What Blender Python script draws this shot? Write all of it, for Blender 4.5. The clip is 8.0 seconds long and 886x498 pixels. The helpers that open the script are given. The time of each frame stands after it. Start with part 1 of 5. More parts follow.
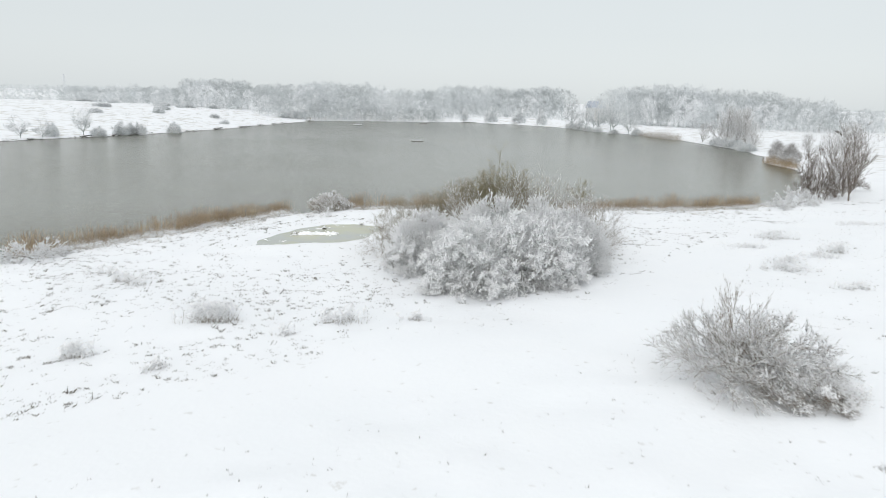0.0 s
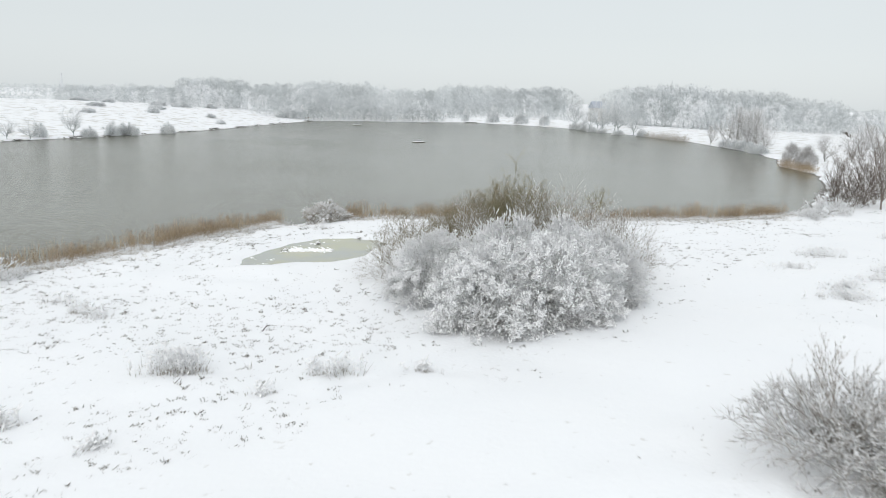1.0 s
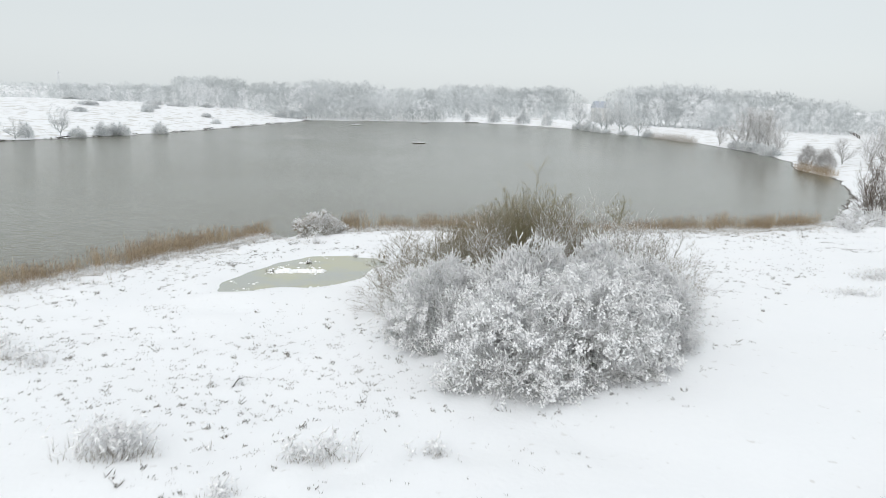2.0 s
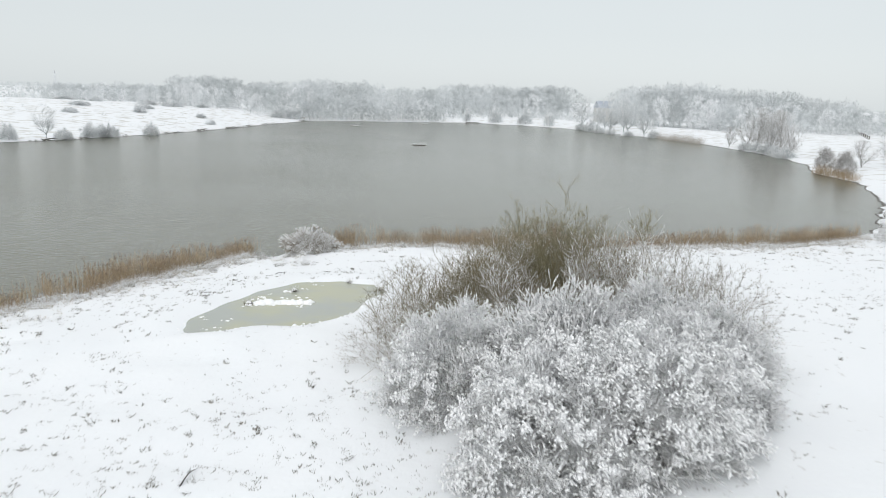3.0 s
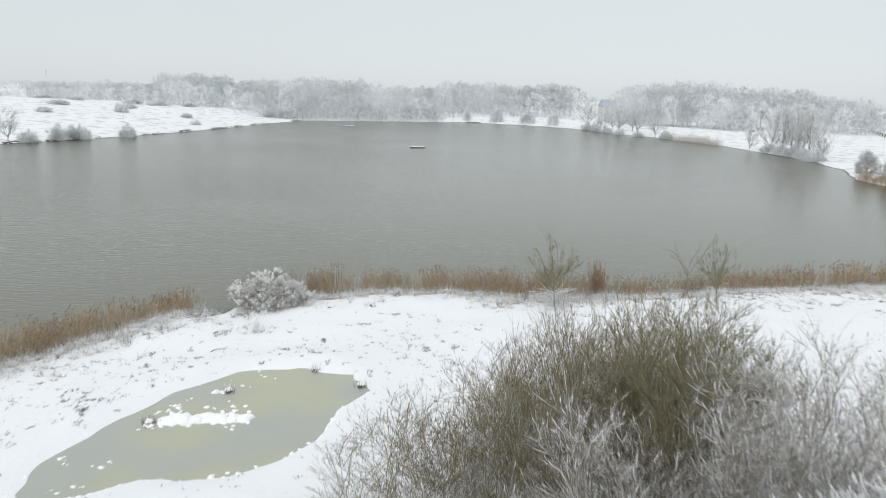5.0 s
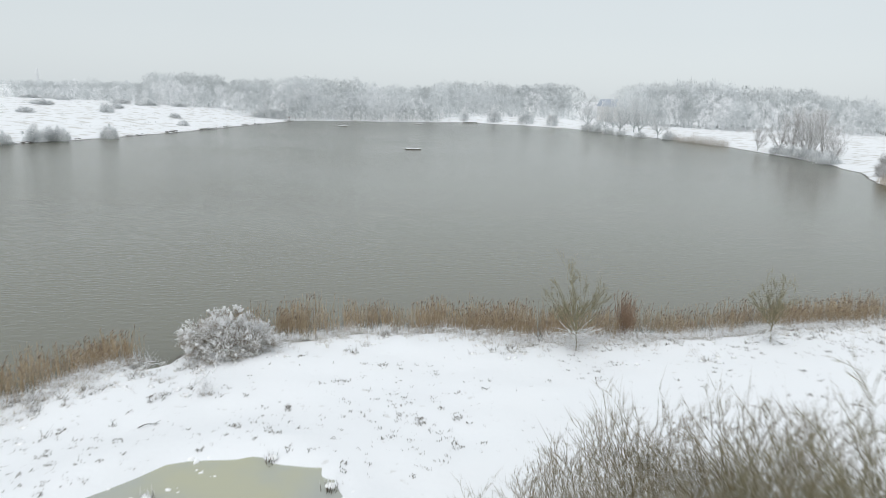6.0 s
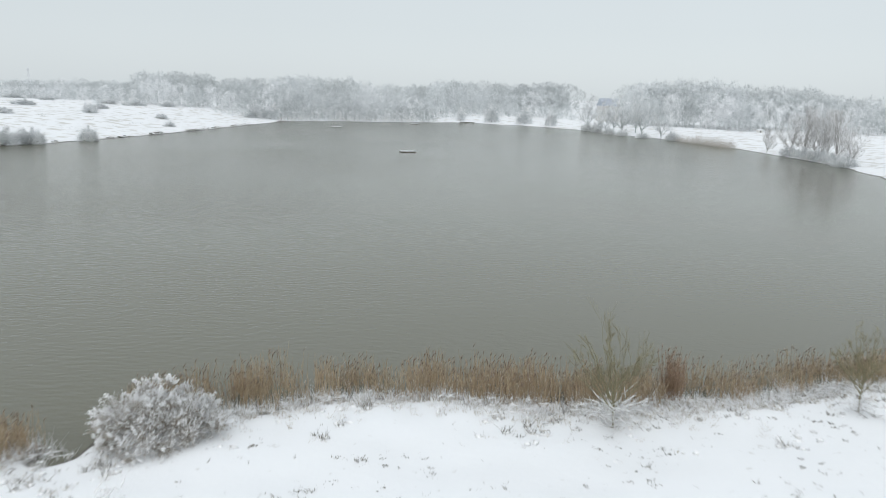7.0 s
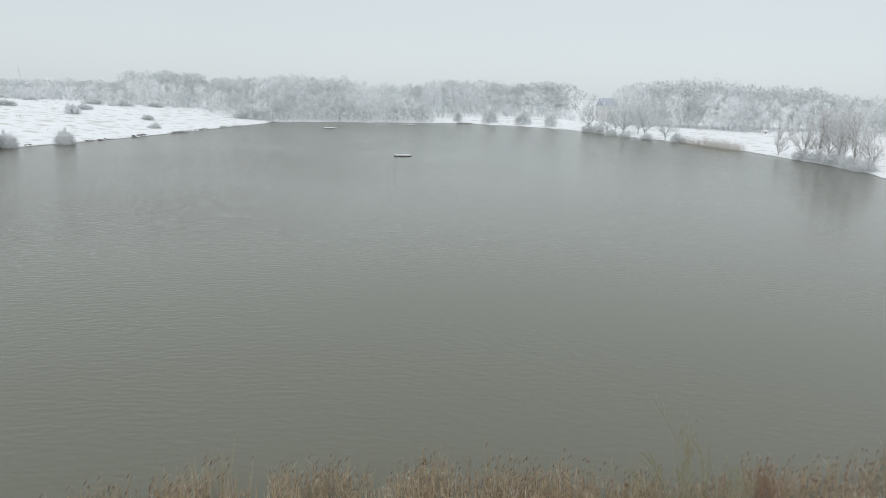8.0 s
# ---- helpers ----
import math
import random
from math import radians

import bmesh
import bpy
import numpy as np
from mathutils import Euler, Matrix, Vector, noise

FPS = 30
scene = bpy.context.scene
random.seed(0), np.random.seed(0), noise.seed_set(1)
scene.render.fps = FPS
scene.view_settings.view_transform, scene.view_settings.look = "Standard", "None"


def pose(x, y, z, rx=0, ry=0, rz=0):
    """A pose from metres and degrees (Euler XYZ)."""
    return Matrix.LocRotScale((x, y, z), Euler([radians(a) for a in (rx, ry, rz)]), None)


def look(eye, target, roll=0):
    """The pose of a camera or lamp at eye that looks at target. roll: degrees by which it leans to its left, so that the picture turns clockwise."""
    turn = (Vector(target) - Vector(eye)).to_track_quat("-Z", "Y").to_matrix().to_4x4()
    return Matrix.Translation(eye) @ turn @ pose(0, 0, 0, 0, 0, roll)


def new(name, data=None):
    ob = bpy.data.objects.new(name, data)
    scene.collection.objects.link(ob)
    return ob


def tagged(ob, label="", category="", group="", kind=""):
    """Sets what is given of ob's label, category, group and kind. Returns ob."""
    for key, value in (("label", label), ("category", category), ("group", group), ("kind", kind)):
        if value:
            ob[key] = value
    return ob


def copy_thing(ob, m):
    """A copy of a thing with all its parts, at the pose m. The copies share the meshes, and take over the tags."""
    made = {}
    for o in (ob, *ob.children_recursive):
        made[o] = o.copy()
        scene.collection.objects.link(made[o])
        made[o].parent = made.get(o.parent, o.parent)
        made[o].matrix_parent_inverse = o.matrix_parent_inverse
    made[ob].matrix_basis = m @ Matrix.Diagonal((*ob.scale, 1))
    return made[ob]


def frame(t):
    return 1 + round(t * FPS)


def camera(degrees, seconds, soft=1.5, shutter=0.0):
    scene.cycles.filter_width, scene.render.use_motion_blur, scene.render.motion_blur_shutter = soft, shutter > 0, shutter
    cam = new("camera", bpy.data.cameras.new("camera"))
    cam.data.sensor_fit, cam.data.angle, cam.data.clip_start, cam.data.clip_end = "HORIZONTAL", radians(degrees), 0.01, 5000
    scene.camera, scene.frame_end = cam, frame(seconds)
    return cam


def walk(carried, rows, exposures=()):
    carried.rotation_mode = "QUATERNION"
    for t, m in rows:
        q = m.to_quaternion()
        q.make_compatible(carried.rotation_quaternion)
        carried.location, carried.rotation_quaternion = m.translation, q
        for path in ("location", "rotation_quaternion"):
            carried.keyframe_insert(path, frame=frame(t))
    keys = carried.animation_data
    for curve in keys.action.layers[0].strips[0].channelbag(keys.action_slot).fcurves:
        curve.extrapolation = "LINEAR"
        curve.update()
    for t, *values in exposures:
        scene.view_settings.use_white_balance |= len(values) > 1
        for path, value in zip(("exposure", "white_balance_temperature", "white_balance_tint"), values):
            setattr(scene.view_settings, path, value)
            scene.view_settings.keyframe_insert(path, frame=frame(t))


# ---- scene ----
cam = camera(62.0, 8.0, soft=0.8, shutter=0.4)
PATH = [
    (0, (0.002, 0.022, 12.088), (0.02, 1.982, 11.688), 1.6),
    (0.5, (-0.251, 3.114, 12.165), (-0.233, 5.073, 11.765), 1.6),
    (1, (-0.53, 6.322, 12.204), (-0.511, 8.281, 11.803), 1.7),
    (1.5, (-0.8, 9.662, 12.205), (-0.78, 11.621, 11.803), 1.8),
    (3, (-1.468, 20.02, 12.373), (-1.445, 21.979, 11.969), 1.8),
    (3.5, (-1.662, 23.644, 12.393), (-1.638, 25.603, 11.989), 1.8),
    (4, (-1.809, 27.406, 12.378), (-1.785, 29.364, 11.973), 1.75),
    (4.5, (-1.904, 31.26, 12.381), (-1.879, 33.218, 11.974), 1.75),
    (6, (-1.919, 43.029, 12.27), (-1.882, 44.987, 11.862), 1.75),
    (6.5, (-1.9, 47.167, 12.317), (-1.857, 49.124, 11.908), 1.7),
    (7, (-1.874, 51.351, 12.422), (-1.827, 53.308, 12.012), 1.7),
    (7.5, (-1.882, 55.702, 12.576), (-1.829, 57.658, 12.165), 1.75),
    (8, (-1.888, 60.067, 12.739), (-1.831, 62.024, 12.327), 1.7),
]
walk(cam, [(t, look(eye, target, roll)) for t, eye, target, roll in PATH], [(0, 0.10, 6500, 10), (4, 0.08, 6460, 10), (8, 0.0, 6330, 9)])

# ---- overcast winter daylight ----
SUN_EL, SUN_AZ = radians(28), radians(200)
world = bpy.data.worlds.new("overcast_sky")
scene.world = world
world.use_nodes = True
wn, wl = world.node_tree.nodes, world.node_tree.links
wn.clear()
w_out = wn.new("ShaderNodeOutputWorld")
w_sky = wn.new("ShaderNodeTexSky")
w_sky.sky_type, w_sky.sun_disc = "NISHITA", False
w_sky.sun_elevation, w_sky.sun_rotation = SUN_EL, SUN_AZ
w_hsv = wn.new("ShaderNodeHueSaturation")
w_hsv.inputs["Saturation"].default_value = 0.25
w_bg = wn.new("ShaderNodeBackground")
w_bg.inputs["Strength"].default_value = 0.02
w_tc = wn.new("ShaderNodeTexCoord")
w_sep = wn.new("ShaderNodeSeparateXYZ")
w_ramp = wn.new("ShaderNodeValToRGB")
w_ramp.color_ramp.elements[0].position = 0.0
w_ramp.color_ramp.elements[0].color = (0.575, 0.615, 0.627, 1)
w_ramp.color_ramp.elements[1].position = 1.0
w_ramp.color_ramp.elements[1].color = (0.92, 0.94, 0.955, 1)
w_mid = w_ramp.color_ramp.elements.new(0.14)
w_mid.color = (0.553, 0.597, 0.612, 1)
w_cloud = wn.new("ShaderNodeTexNoise")
w_cloud.inputs["Scale"].default_value, w_cloud.inputs["Detail"].default_value = 2.2, 4
w_mul = wn.new("ShaderNodeMapRange")
w_mul.inputs["To Min"].default_value, w_mul.inputs["To Max"].default_value = 0.96, 1.04
w_bg2 = wn.new("ShaderNodeBackground")
w_add = wn.new("ShaderNodeAddShader")
wl.new(w_sky.outputs[0], w_hsv.inputs["Color"])
wl.new(w_hsv.outputs[0], w_bg.inputs["Color"])
wl.new(w_tc.outputs["Generated"], w_sep.inputs[0])
wl.new(w_tc.outputs["Generated"], w_cloud.inputs["Vector"])
wl.new(w_sep.outputs["Z"], w_ramp.inputs[0])
wl.new(w_cloud.outputs[0], w_mul.inputs["Value"])
wl.new(w_ramp.outputs[0], w_bg2.inputs["Color"])
wl.new(w_mul.outputs[0], w_bg2.inputs["Strength"])
wl.new(w_bg.outputs[0], w_add.inputs[0])
wl.new(w_bg2.outputs[0], w_add.inputs[1])
wl.new(w_add.outputs[0], w_out.inputs["Surface"])

sun_lamp = bpy.data.lights.new("sun", "SUN")
sun_lamp.energy, sun_lamp.angle, sun_lamp.color = 0.78, radians(50), (1.0, 0.98, 0.95)
sun = new("sun", sun_lamp)
sun.matrix_world = look((0, 0, 100), (100 * -math.sin(SUN_AZ) * math.cos(SUN_EL), -100 * math.cos(SUN_AZ) * math.cos(SUN_EL), 100 - 100 * math.sin(SUN_EL)))


# ---- materials ----
def material(name, rough=0.8):
    m = bpy.data.materials.new(name)
    m.use_nodes = True
    n = m.node_tree.nodes
    b = n["Principled BSDF"]
    b.inputs["Roughness"].default_value = rough
    return m, n, m.node_tree.links, b


def noise_node(n, l, scale, detail=4.0, coords=None):
    t = n.new("ShaderNodeTexNoise")
    t.inputs["Scale"].default_value, t.inputs["Detail"].default_value = scale, detail
    if coords is not None:
        l.new(coords, t.inputs["Vector"])
    return t.outputs["Fac"]


def mixed(n, l, fac, a, b):
    m = n.new("ShaderNodeMix")
    m.data_type = "RGBA"
    for sock, v in ((m.inputs["A"], a), (m.inputs["B"], b), (m.inputs["Factor"], fac)):
        if isinstance(v, (tuple, float, int)):
            sock.default_value = (*v, 1) if isinstance(v, tuple) else v
        else:
            l.new(v, sock)
    return m.outputs["Result"]


def mapped(n, l, value, a, b, lo=0.0, hi=1.0):
    m = n.new("ShaderNodeMapRange")
    m.interpolation_type = "SMOOTHSTEP"
    for k, v in (("From Min", a), ("From Max", b), ("To Min", lo), ("To Max", hi)):
        m.inputs[k].default_value = v
    l.new(value, m.inputs["Value"])
    return m.outputs[0]


def bumped(n, l, b, height, strength, distance):
    u = n.new("ShaderNodeBump")
    u.inputs["Strength"].default_value, u.inputs["Distance"].default_value = strength, distance
    l.new(height, u.inputs["Height"])
    l.new(u.outputs[0], b.inputs["Normal"])


def position(n):
    return n.new("ShaderNodeNewGeometry").outputs["Position"]


SNOW = (0.89, 0.90, 0.91)


def snow_ground():
    m, n, l, b = material("snow_cover", 0.65)
    p = position(n)
    sep = n.new("ShaderNodeSeparateXYZ")
    l.new(p, sep.inputs[0])
    big, fine = noise_node(n, l, 0.25, 5, p), noise_node(n, l, 5.0, 5, p)
    grass = noise_node(n, l, 2.3, 6, p)
    tone = mixed(n, l, big, (0.85, 0.87, 0.89), SNOW)
    thin = mapped(n, l, grass, 0.66, 0.74)
    thin_soft = n.new("ShaderNodeMath")
    thin_soft.operation = "MULTIPLY"
    l.new(thin, thin_soft.inputs[0])
    thin_soft.inputs[1].default_value = 0.26
    tone = mixed(n, l, thin_soft.outputs[0], tone, (0.36, 0.33, 0.27))
    hill = noise_node(n, l, 0.3, 8, p)
    hill_at = n.new("ShaderNodeMath")
    hill_at.operation = "MULTIPLY"
    l.new(mapped(n, l, hill, 0.50, 0.66), hill_at.inputs[0])
    l.new(mapped(n, l, sep.outputs["Y"], 110.0, 170.0, 0.0, 0.6), hill_at.inputs[1])
    tone = mixed(n, l, hill_at.outputs[0], tone, (0.50, 0.48, 0.43))
    wet = noise_node(n, l, 1.6, 5, p)
    edge = n.new("ShaderNodeMath")
    edge.operation = "MULTIPLY_ADD"
    l.new(wet, edge.inputs[0])
    edge.inputs[1].default_value = -0.16
    l.new(sep.outputs["Z"], edge.inputs[2])
    mud = mapped(n, l, edge.outputs[0], -0.06, 0.02)
    tone = mixed(n, l, mud, (0.07, 0.06, 0.045), tone)
    l.new(tone, b.inputs["Base Color"])
    both = n.new("ShaderNodeMath")
    both.operation = "ADD"
    l.new(fine, both.inputs[0])
    l.new(grass, both.inputs[1])
    bumped(n, l, b, both.outputs[0], 0.28, 0.08)
    return m


def snowy(name, bark, lo, hi, rough=0.8, second=None):
    """Bark or stalks with snow lying on what faces up."""
    m, n, l, b = material(name, rough)
    g = n.new("ShaderNodeNewGeometry")
    sep = n.new("ShaderNodeSeparateXYZ")
    l.new(g.outputs["Normal"], sep.inputs[0])
    patch = noise_node(n, l, 1.3, 3, g.outputs["Position"])
    add = n.new("ShaderNodeMath")
    add.operation = "ADD"
    l.new(sep.outputs["Z"], add.inputs[0])
    l.new(patch, add.inputs[1])
    cover = mapped(n, l, add.outputs[0], lo + 0.5, hi + 0.5)
    grain = mixed(n, l, g.outputs["Random Per Island"], bark, second or tuple(c * 0.6 for c in bark))
    l.new(mixed(n, l, cover, grain, SNOW), b.inputs["Base Color"])
    return m


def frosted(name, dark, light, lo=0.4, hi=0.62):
    """Far twigs white with frost, in clumps of a metre or two; distance haze is mixed into their tones."""
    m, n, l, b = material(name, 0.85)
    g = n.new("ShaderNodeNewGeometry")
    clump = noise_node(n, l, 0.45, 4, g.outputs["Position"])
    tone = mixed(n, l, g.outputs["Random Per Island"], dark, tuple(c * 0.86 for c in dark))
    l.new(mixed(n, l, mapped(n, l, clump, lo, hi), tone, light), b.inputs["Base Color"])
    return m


def snow_lumps():
    m, n, l, b = material("twig_snow", 0.7)
    g = n.new("ShaderNodeNewGeometry")
    l.new(mixed(n, l, g.outputs["Random Per Island"], (0.93, 0.935, 0.94), (0.97, 0.97, 0.97)), b.inputs["Base Color"])
    return m


def lake_water():
    m, n, l, b = material("lake_water", 0.15)
    p = position(n)
    mp = n.new("ShaderNodeMapping")
    mp.inputs["Rotation"].default_value = (0, 0, radians(-22))
    mp.inputs["Scale"].default_value = (0.9, 1.9, 1.0)
    l.new(p, mp.inputs[0])
    wind = noise_node(n, l, 0.02, 3, p)
    ripples = noise_node(n, l, 1.6, 2, mp.outputs[0])
    l.new(mixed(n, l, wind, (0.123, 0.121, 0.085), (0.144, 0.142, 0.104)), b.inputs["Base Color"])
    b.inputs["IOR"].default_value = 1.36
    u = n.new("ShaderNodeBump")
    u.inputs["Distance"].default_value = 0.10
    l.new(ripples, u.inputs["Height"])
    sep = n.new("ShaderNodeSeparateXYZ")
    l.new(p, sep.inputs[0])
    gust = n.new("ShaderNodeMath")
    gust.operation = "MULTIPLY"
    l.new(mapped(n, l, wind, 0.3, 0.7, 0.12, 0.34), gust.inputs[0])
    l.new(mapped(n, l, sep.outputs["X"], -34.0, 6.0, 3.0, 0.9), gust.inputs[1])
    l.new(gust.outputs[0], u.inputs["Strength"])
    l.new(u.outputs[0], b.inputs["Normal"])
    return m


def pond_ice():
    m, n, l, b = material("slushy_pond_water", 0.22)
    p = position(n)
    murk = noise_node(n, l, 0.28, 4, p)
    tone = mixed(n, l, mapped(n, l, murk, 0.35, 0.65), (0.40, 0.42, 0.385), (0.45, 0.45, 0.33))
    l.new(tone, b.inputs["Base Color"])
    b.inputs["IOR"].default_value = 1.33
    bumped(n, l, b, noise_node(n, l, 3.0, 3, p), 0.1, 0.02)
    return m


def plain(name, colour, rough=0.7, metal=0.0):
    m, n, l, b = material(name, rough)
    p = position(n)
    l.new(mixed(n, l, noise_node(n, l, 6.0, 4, p), tuple(c * 0.8 for c in colour), colour), b.inputs["Base Color"])
    b.inputs["Metallic"].default_value = metal
    return m


M_GROUND = snow_ground()
M_SNOW = snow_lumps()
M_LAKE = lake_water()
M_POND = pond_ice()
M_BARK = snowy("snowy_bark", (0.31, 0.28, 0.25), 0.0, 0.5)
M_TWIG = snowy("frosted_twigs", (0.42, 0.40, 0.37), -0.6, 0.35)
M_BROWN = snowy("bare_brown_twigs", (0.255, 0.215, 0.125), 0.75, 1.15, second=(0.185, 0.155, 0.088))
M_OLIVE = snowy("olive_twigs", (0.29, 0.265, 0.16), 0.95, 1.3, second=(0.20, 0.18, 0.11))
M_BANKTREE = snowy("bank_tree_twigs", (0.28, 0.245, 0.215), 0.35, 0.9)
M_GREYTREE = snowy("grey_bank_twigs", (0.47, 0.455, 0.44), -0.1, 0.8, second=(0.36, 0.345, 0.33))
M_ALDER = snowy("alder_twigs", (0.25, 0.21, 0.18), 0.75, 1.2)
# far twigs: frost, plus aerial haze painted in as paler, cooler base colours
M_HAZY_WOODS = [frosted("hazy_frosted_wood_twigs", (0.66, 0.69, 0.70), (0.84, 0.86, 0.87)), frosted("hazy_grey_wood_twigs", (0.56, 0.59, 0.595), (0.76, 0.78, 0.785)), frosted("hazy_snowed_wood_twigs", (0.72, 0.74, 0.75), (0.92, 0.93, 0.94), 0.3, 0.55), frosted("hazy_dim_wood_twigs", (0.50, 0.53, 0.535), (0.68, 0.70, 0.705), 0.45, 0.7)]
M_REED = snowy("dry_reed", (0.54, 0.44, 0.30), 0.85, 1.2, second=(0.37, 0.265, 0.16))
M_PALEREED = snowy("frosted_reed", (0.62, 0.58, 0.52), 0.2, 0.9, second=(0.50, 0.46, 0.41))
M_REDREED = snowy("red_brown_reed", (0.36, 0.25, 0.17), 0.85, 1.2, second=(0.26, 0.165, 0.10))
M_PLUME = snowy("reed_plume", (0.20, 0.14, 0.10), 0.95, 1.3, second=(0.27, 0.21, 0.16))
M_GRASS = snowy("dead_grass", (0.17, 0.145, 0.105), 0.7, 1.1, second=(0.07, 0.06, 0.045))
M_PALEGRASS = snowy("pale_dead_grass", (0.46, 0.39, 0.28), 0.1, 0.7, second=(0.30, 0.25, 0.17))
M_WEED = snowy("dry_weed_stalks", (0.36, 0.32, 0.27), 0.0, 0.65, second=(0.24, 0.21, 0.17))
M_DUSTED = snowy("dusted_willow_twigs", (0.33, 0.285, 0.22), 0.45, 0.95, second=(0.25, 0.21, 0.155))
M_THORN = snowy("hawthorn_twigs", (0.28, 0.225, 0.17), 0.35, 0.9, second=(0.20, 0.16, 0.12))


# ---- mesh helpers ----
def mesh_of(name, parts, mat):
    """One mesh from several (verts, triangles)."""
    vs, ts, k = [], [], 0
    for v, t in parts:
        if len(v):
            vs.append(v)
            ts.append(t + k)
            k += len(v)
    v, t = np.concatenate(vs), np.concatenate(ts)
    me = bpy.data.meshes.new(name)
    me.vertices.add(len(v))
    me.vertices.foreach_set("co", v.astype(np.float32).ravel())
    me.loops.add(3 * len(t))
    me.loops.foreach_set("vertex_index", t.astype(np.int32).ravel())
    me.polygons.add(len(t))
    me.polygons.foreach_set("loop_start", np.arange(0, 3 * len(t), 3, dtype=np.int32))
    me.update(calc_edges=True)
    me.materials.append(mat)
    return me


def mesh_mixed(name, parts, picks, mats):
    """As mesh_of, with one of several materials for each of the parts."""
    me = mesh_of(name, parts, mats[0])
    for m in mats[1:]:
        me.materials.append(m)
    me.polygons.foreach_set("material_index", np.concatenate([np.full(len(q[1]), k, np.int32) for q, k in zip(parts, picks)]))
    return me


def unit(v):
    return v / np.maximum(np.linalg.norm(v, axis=-1, keepdims=True), 1e-9)


def frames_of(t):
    ref = np.where(np.abs(t[..., 2:3]) > 0.85, np.array([1.0, 0, 0]), np.array([0, 0, 1.0]))
    a = unit(np.cross(t, ref))
    return a, np.cross(t, a)


def tubes(p, r, sides=3):
    n, k, _ = p.shape
    if n == 0:
        return np.zeros((0, 3)), np.zeros((0, 3), int)
    t = unit(np.gradient(p, axis=1))
    a, b = frames_of(t)
    ang = np.arange(sides) * 2 * np.pi / sides + 0.5
    v = p[:, :, None] + r[:, :, None, None] * (np.cos(ang)[:, None] * a[:, :, None] + np.sin(ang)[:, None] * b[:, :, None])
    base = (np.arange(n)[:, None, None] * k + np.arange(k - 1)[None, :, None]) * sides
    i = np.arange(sides)[None, None]
    j = (i + 1) % sides
    q = np.stack([base + i, base + j, base + j + sides, base + i + sides], -1).reshape(-1, 4)
    return v.reshape(-1, 3), np.concatenate([q[:, :3], q[:, [0, 2, 3]]])


def cones(p0, p1, r, sides=3):
    n = len(p0)
    if n == 0:
        return np.zeros((0, 3)), np.zeros((0, 3), int)
    a, b = frames_of(unit(p1 - p0))
    ang = np.arange(sides) * 2 * np.pi / sides + 0.5
    ring = p0[:, None] + np.reshape(r, (-1, 1, 1)) * (np.cos(ang)[:, None] * a[:, None] + np.sin(ang)[:, None] * b[:, None])
    v = np.concatenate([ring, p1[:, None]], 1).reshape(-1, 3)
    base = np.arange(n)[:, None] * (sides + 1)
    i = np.arange(sides)[None]
    return v, np.stack([base + i, base + (i + 1) % sides, np.broadcast_to(base + sides, (n, sides))], -1).reshape(-1, 3)


def spindles(c, axis, w, h):
    """Small closed lumps, long along axis (half length vectors), w wide, h high."""
    n = len(c)
    if n == 0:
        return np.zeros((0, 3)), np.zeros((0, 3), int)
    t = unit(axis)
    s = unit(np.cross(t, np.array([0.01, 0.02, 1.0])))
    u = np.cross(s, t)
    w, h = np.reshape(w, (-1, 1)), np.reshape(h, (-1, 1))
    v = np.stack([c - axis, c + s * w - u * h * 0.3, c + u * h, c - s * w - u * h * 0.3, c + axis], 1).reshape(-1, 3)
    one = np.array([[0, 2, 1], [0, 3, 2], [0, 1, 3], [4, 1, 2], [4, 2, 3], [4, 3, 1]])
    return v, (np.arange(n)[:, None, None] * 5 + one).reshape(-1, 3)


def strips(c, axis, w, h):
    """Small closed wedges of snow, long along axis, w wide, h high."""
    n = len(c)
    if n == 0:
        return np.zeros((0, 3)), np.zeros((0, 3), int)
    t = unit(axis)
    s = unit(np.cross(t, np.array([0.01, 0.02, 1.0])))
    u = np.cross(s, t)
    w, h = np.reshape(w, (-1, 1)), np.reshape(h, (-1, 1))
    v = np.stack([c - axis + u * h, c + axis + u * h, c + s * w - u * h, c - s * w - u * h], 1).reshape(-1, 3)
    one = np.array([[0, 2, 3], [1, 3, 2], [0, 1, 2], [0, 3, 1]])
    return v, (np.arange(n)[:, None, None] * 4 + one).reshape(-1, 3)


def slivers(rng, p0, p1, r):
    """Fine pointed twiglets for what stands far off, one face each."""
    n = len(p0)
    side = unit(np.cross(p1 - p0, rng.normal(size=p0.shape))) * np.reshape(r, (-1, 1))
    v = np.stack([p0 - side, p0 + side, p1], 1).reshape(-1, 3)
    return v, np.arange(3 * n).reshape(-1, 3)


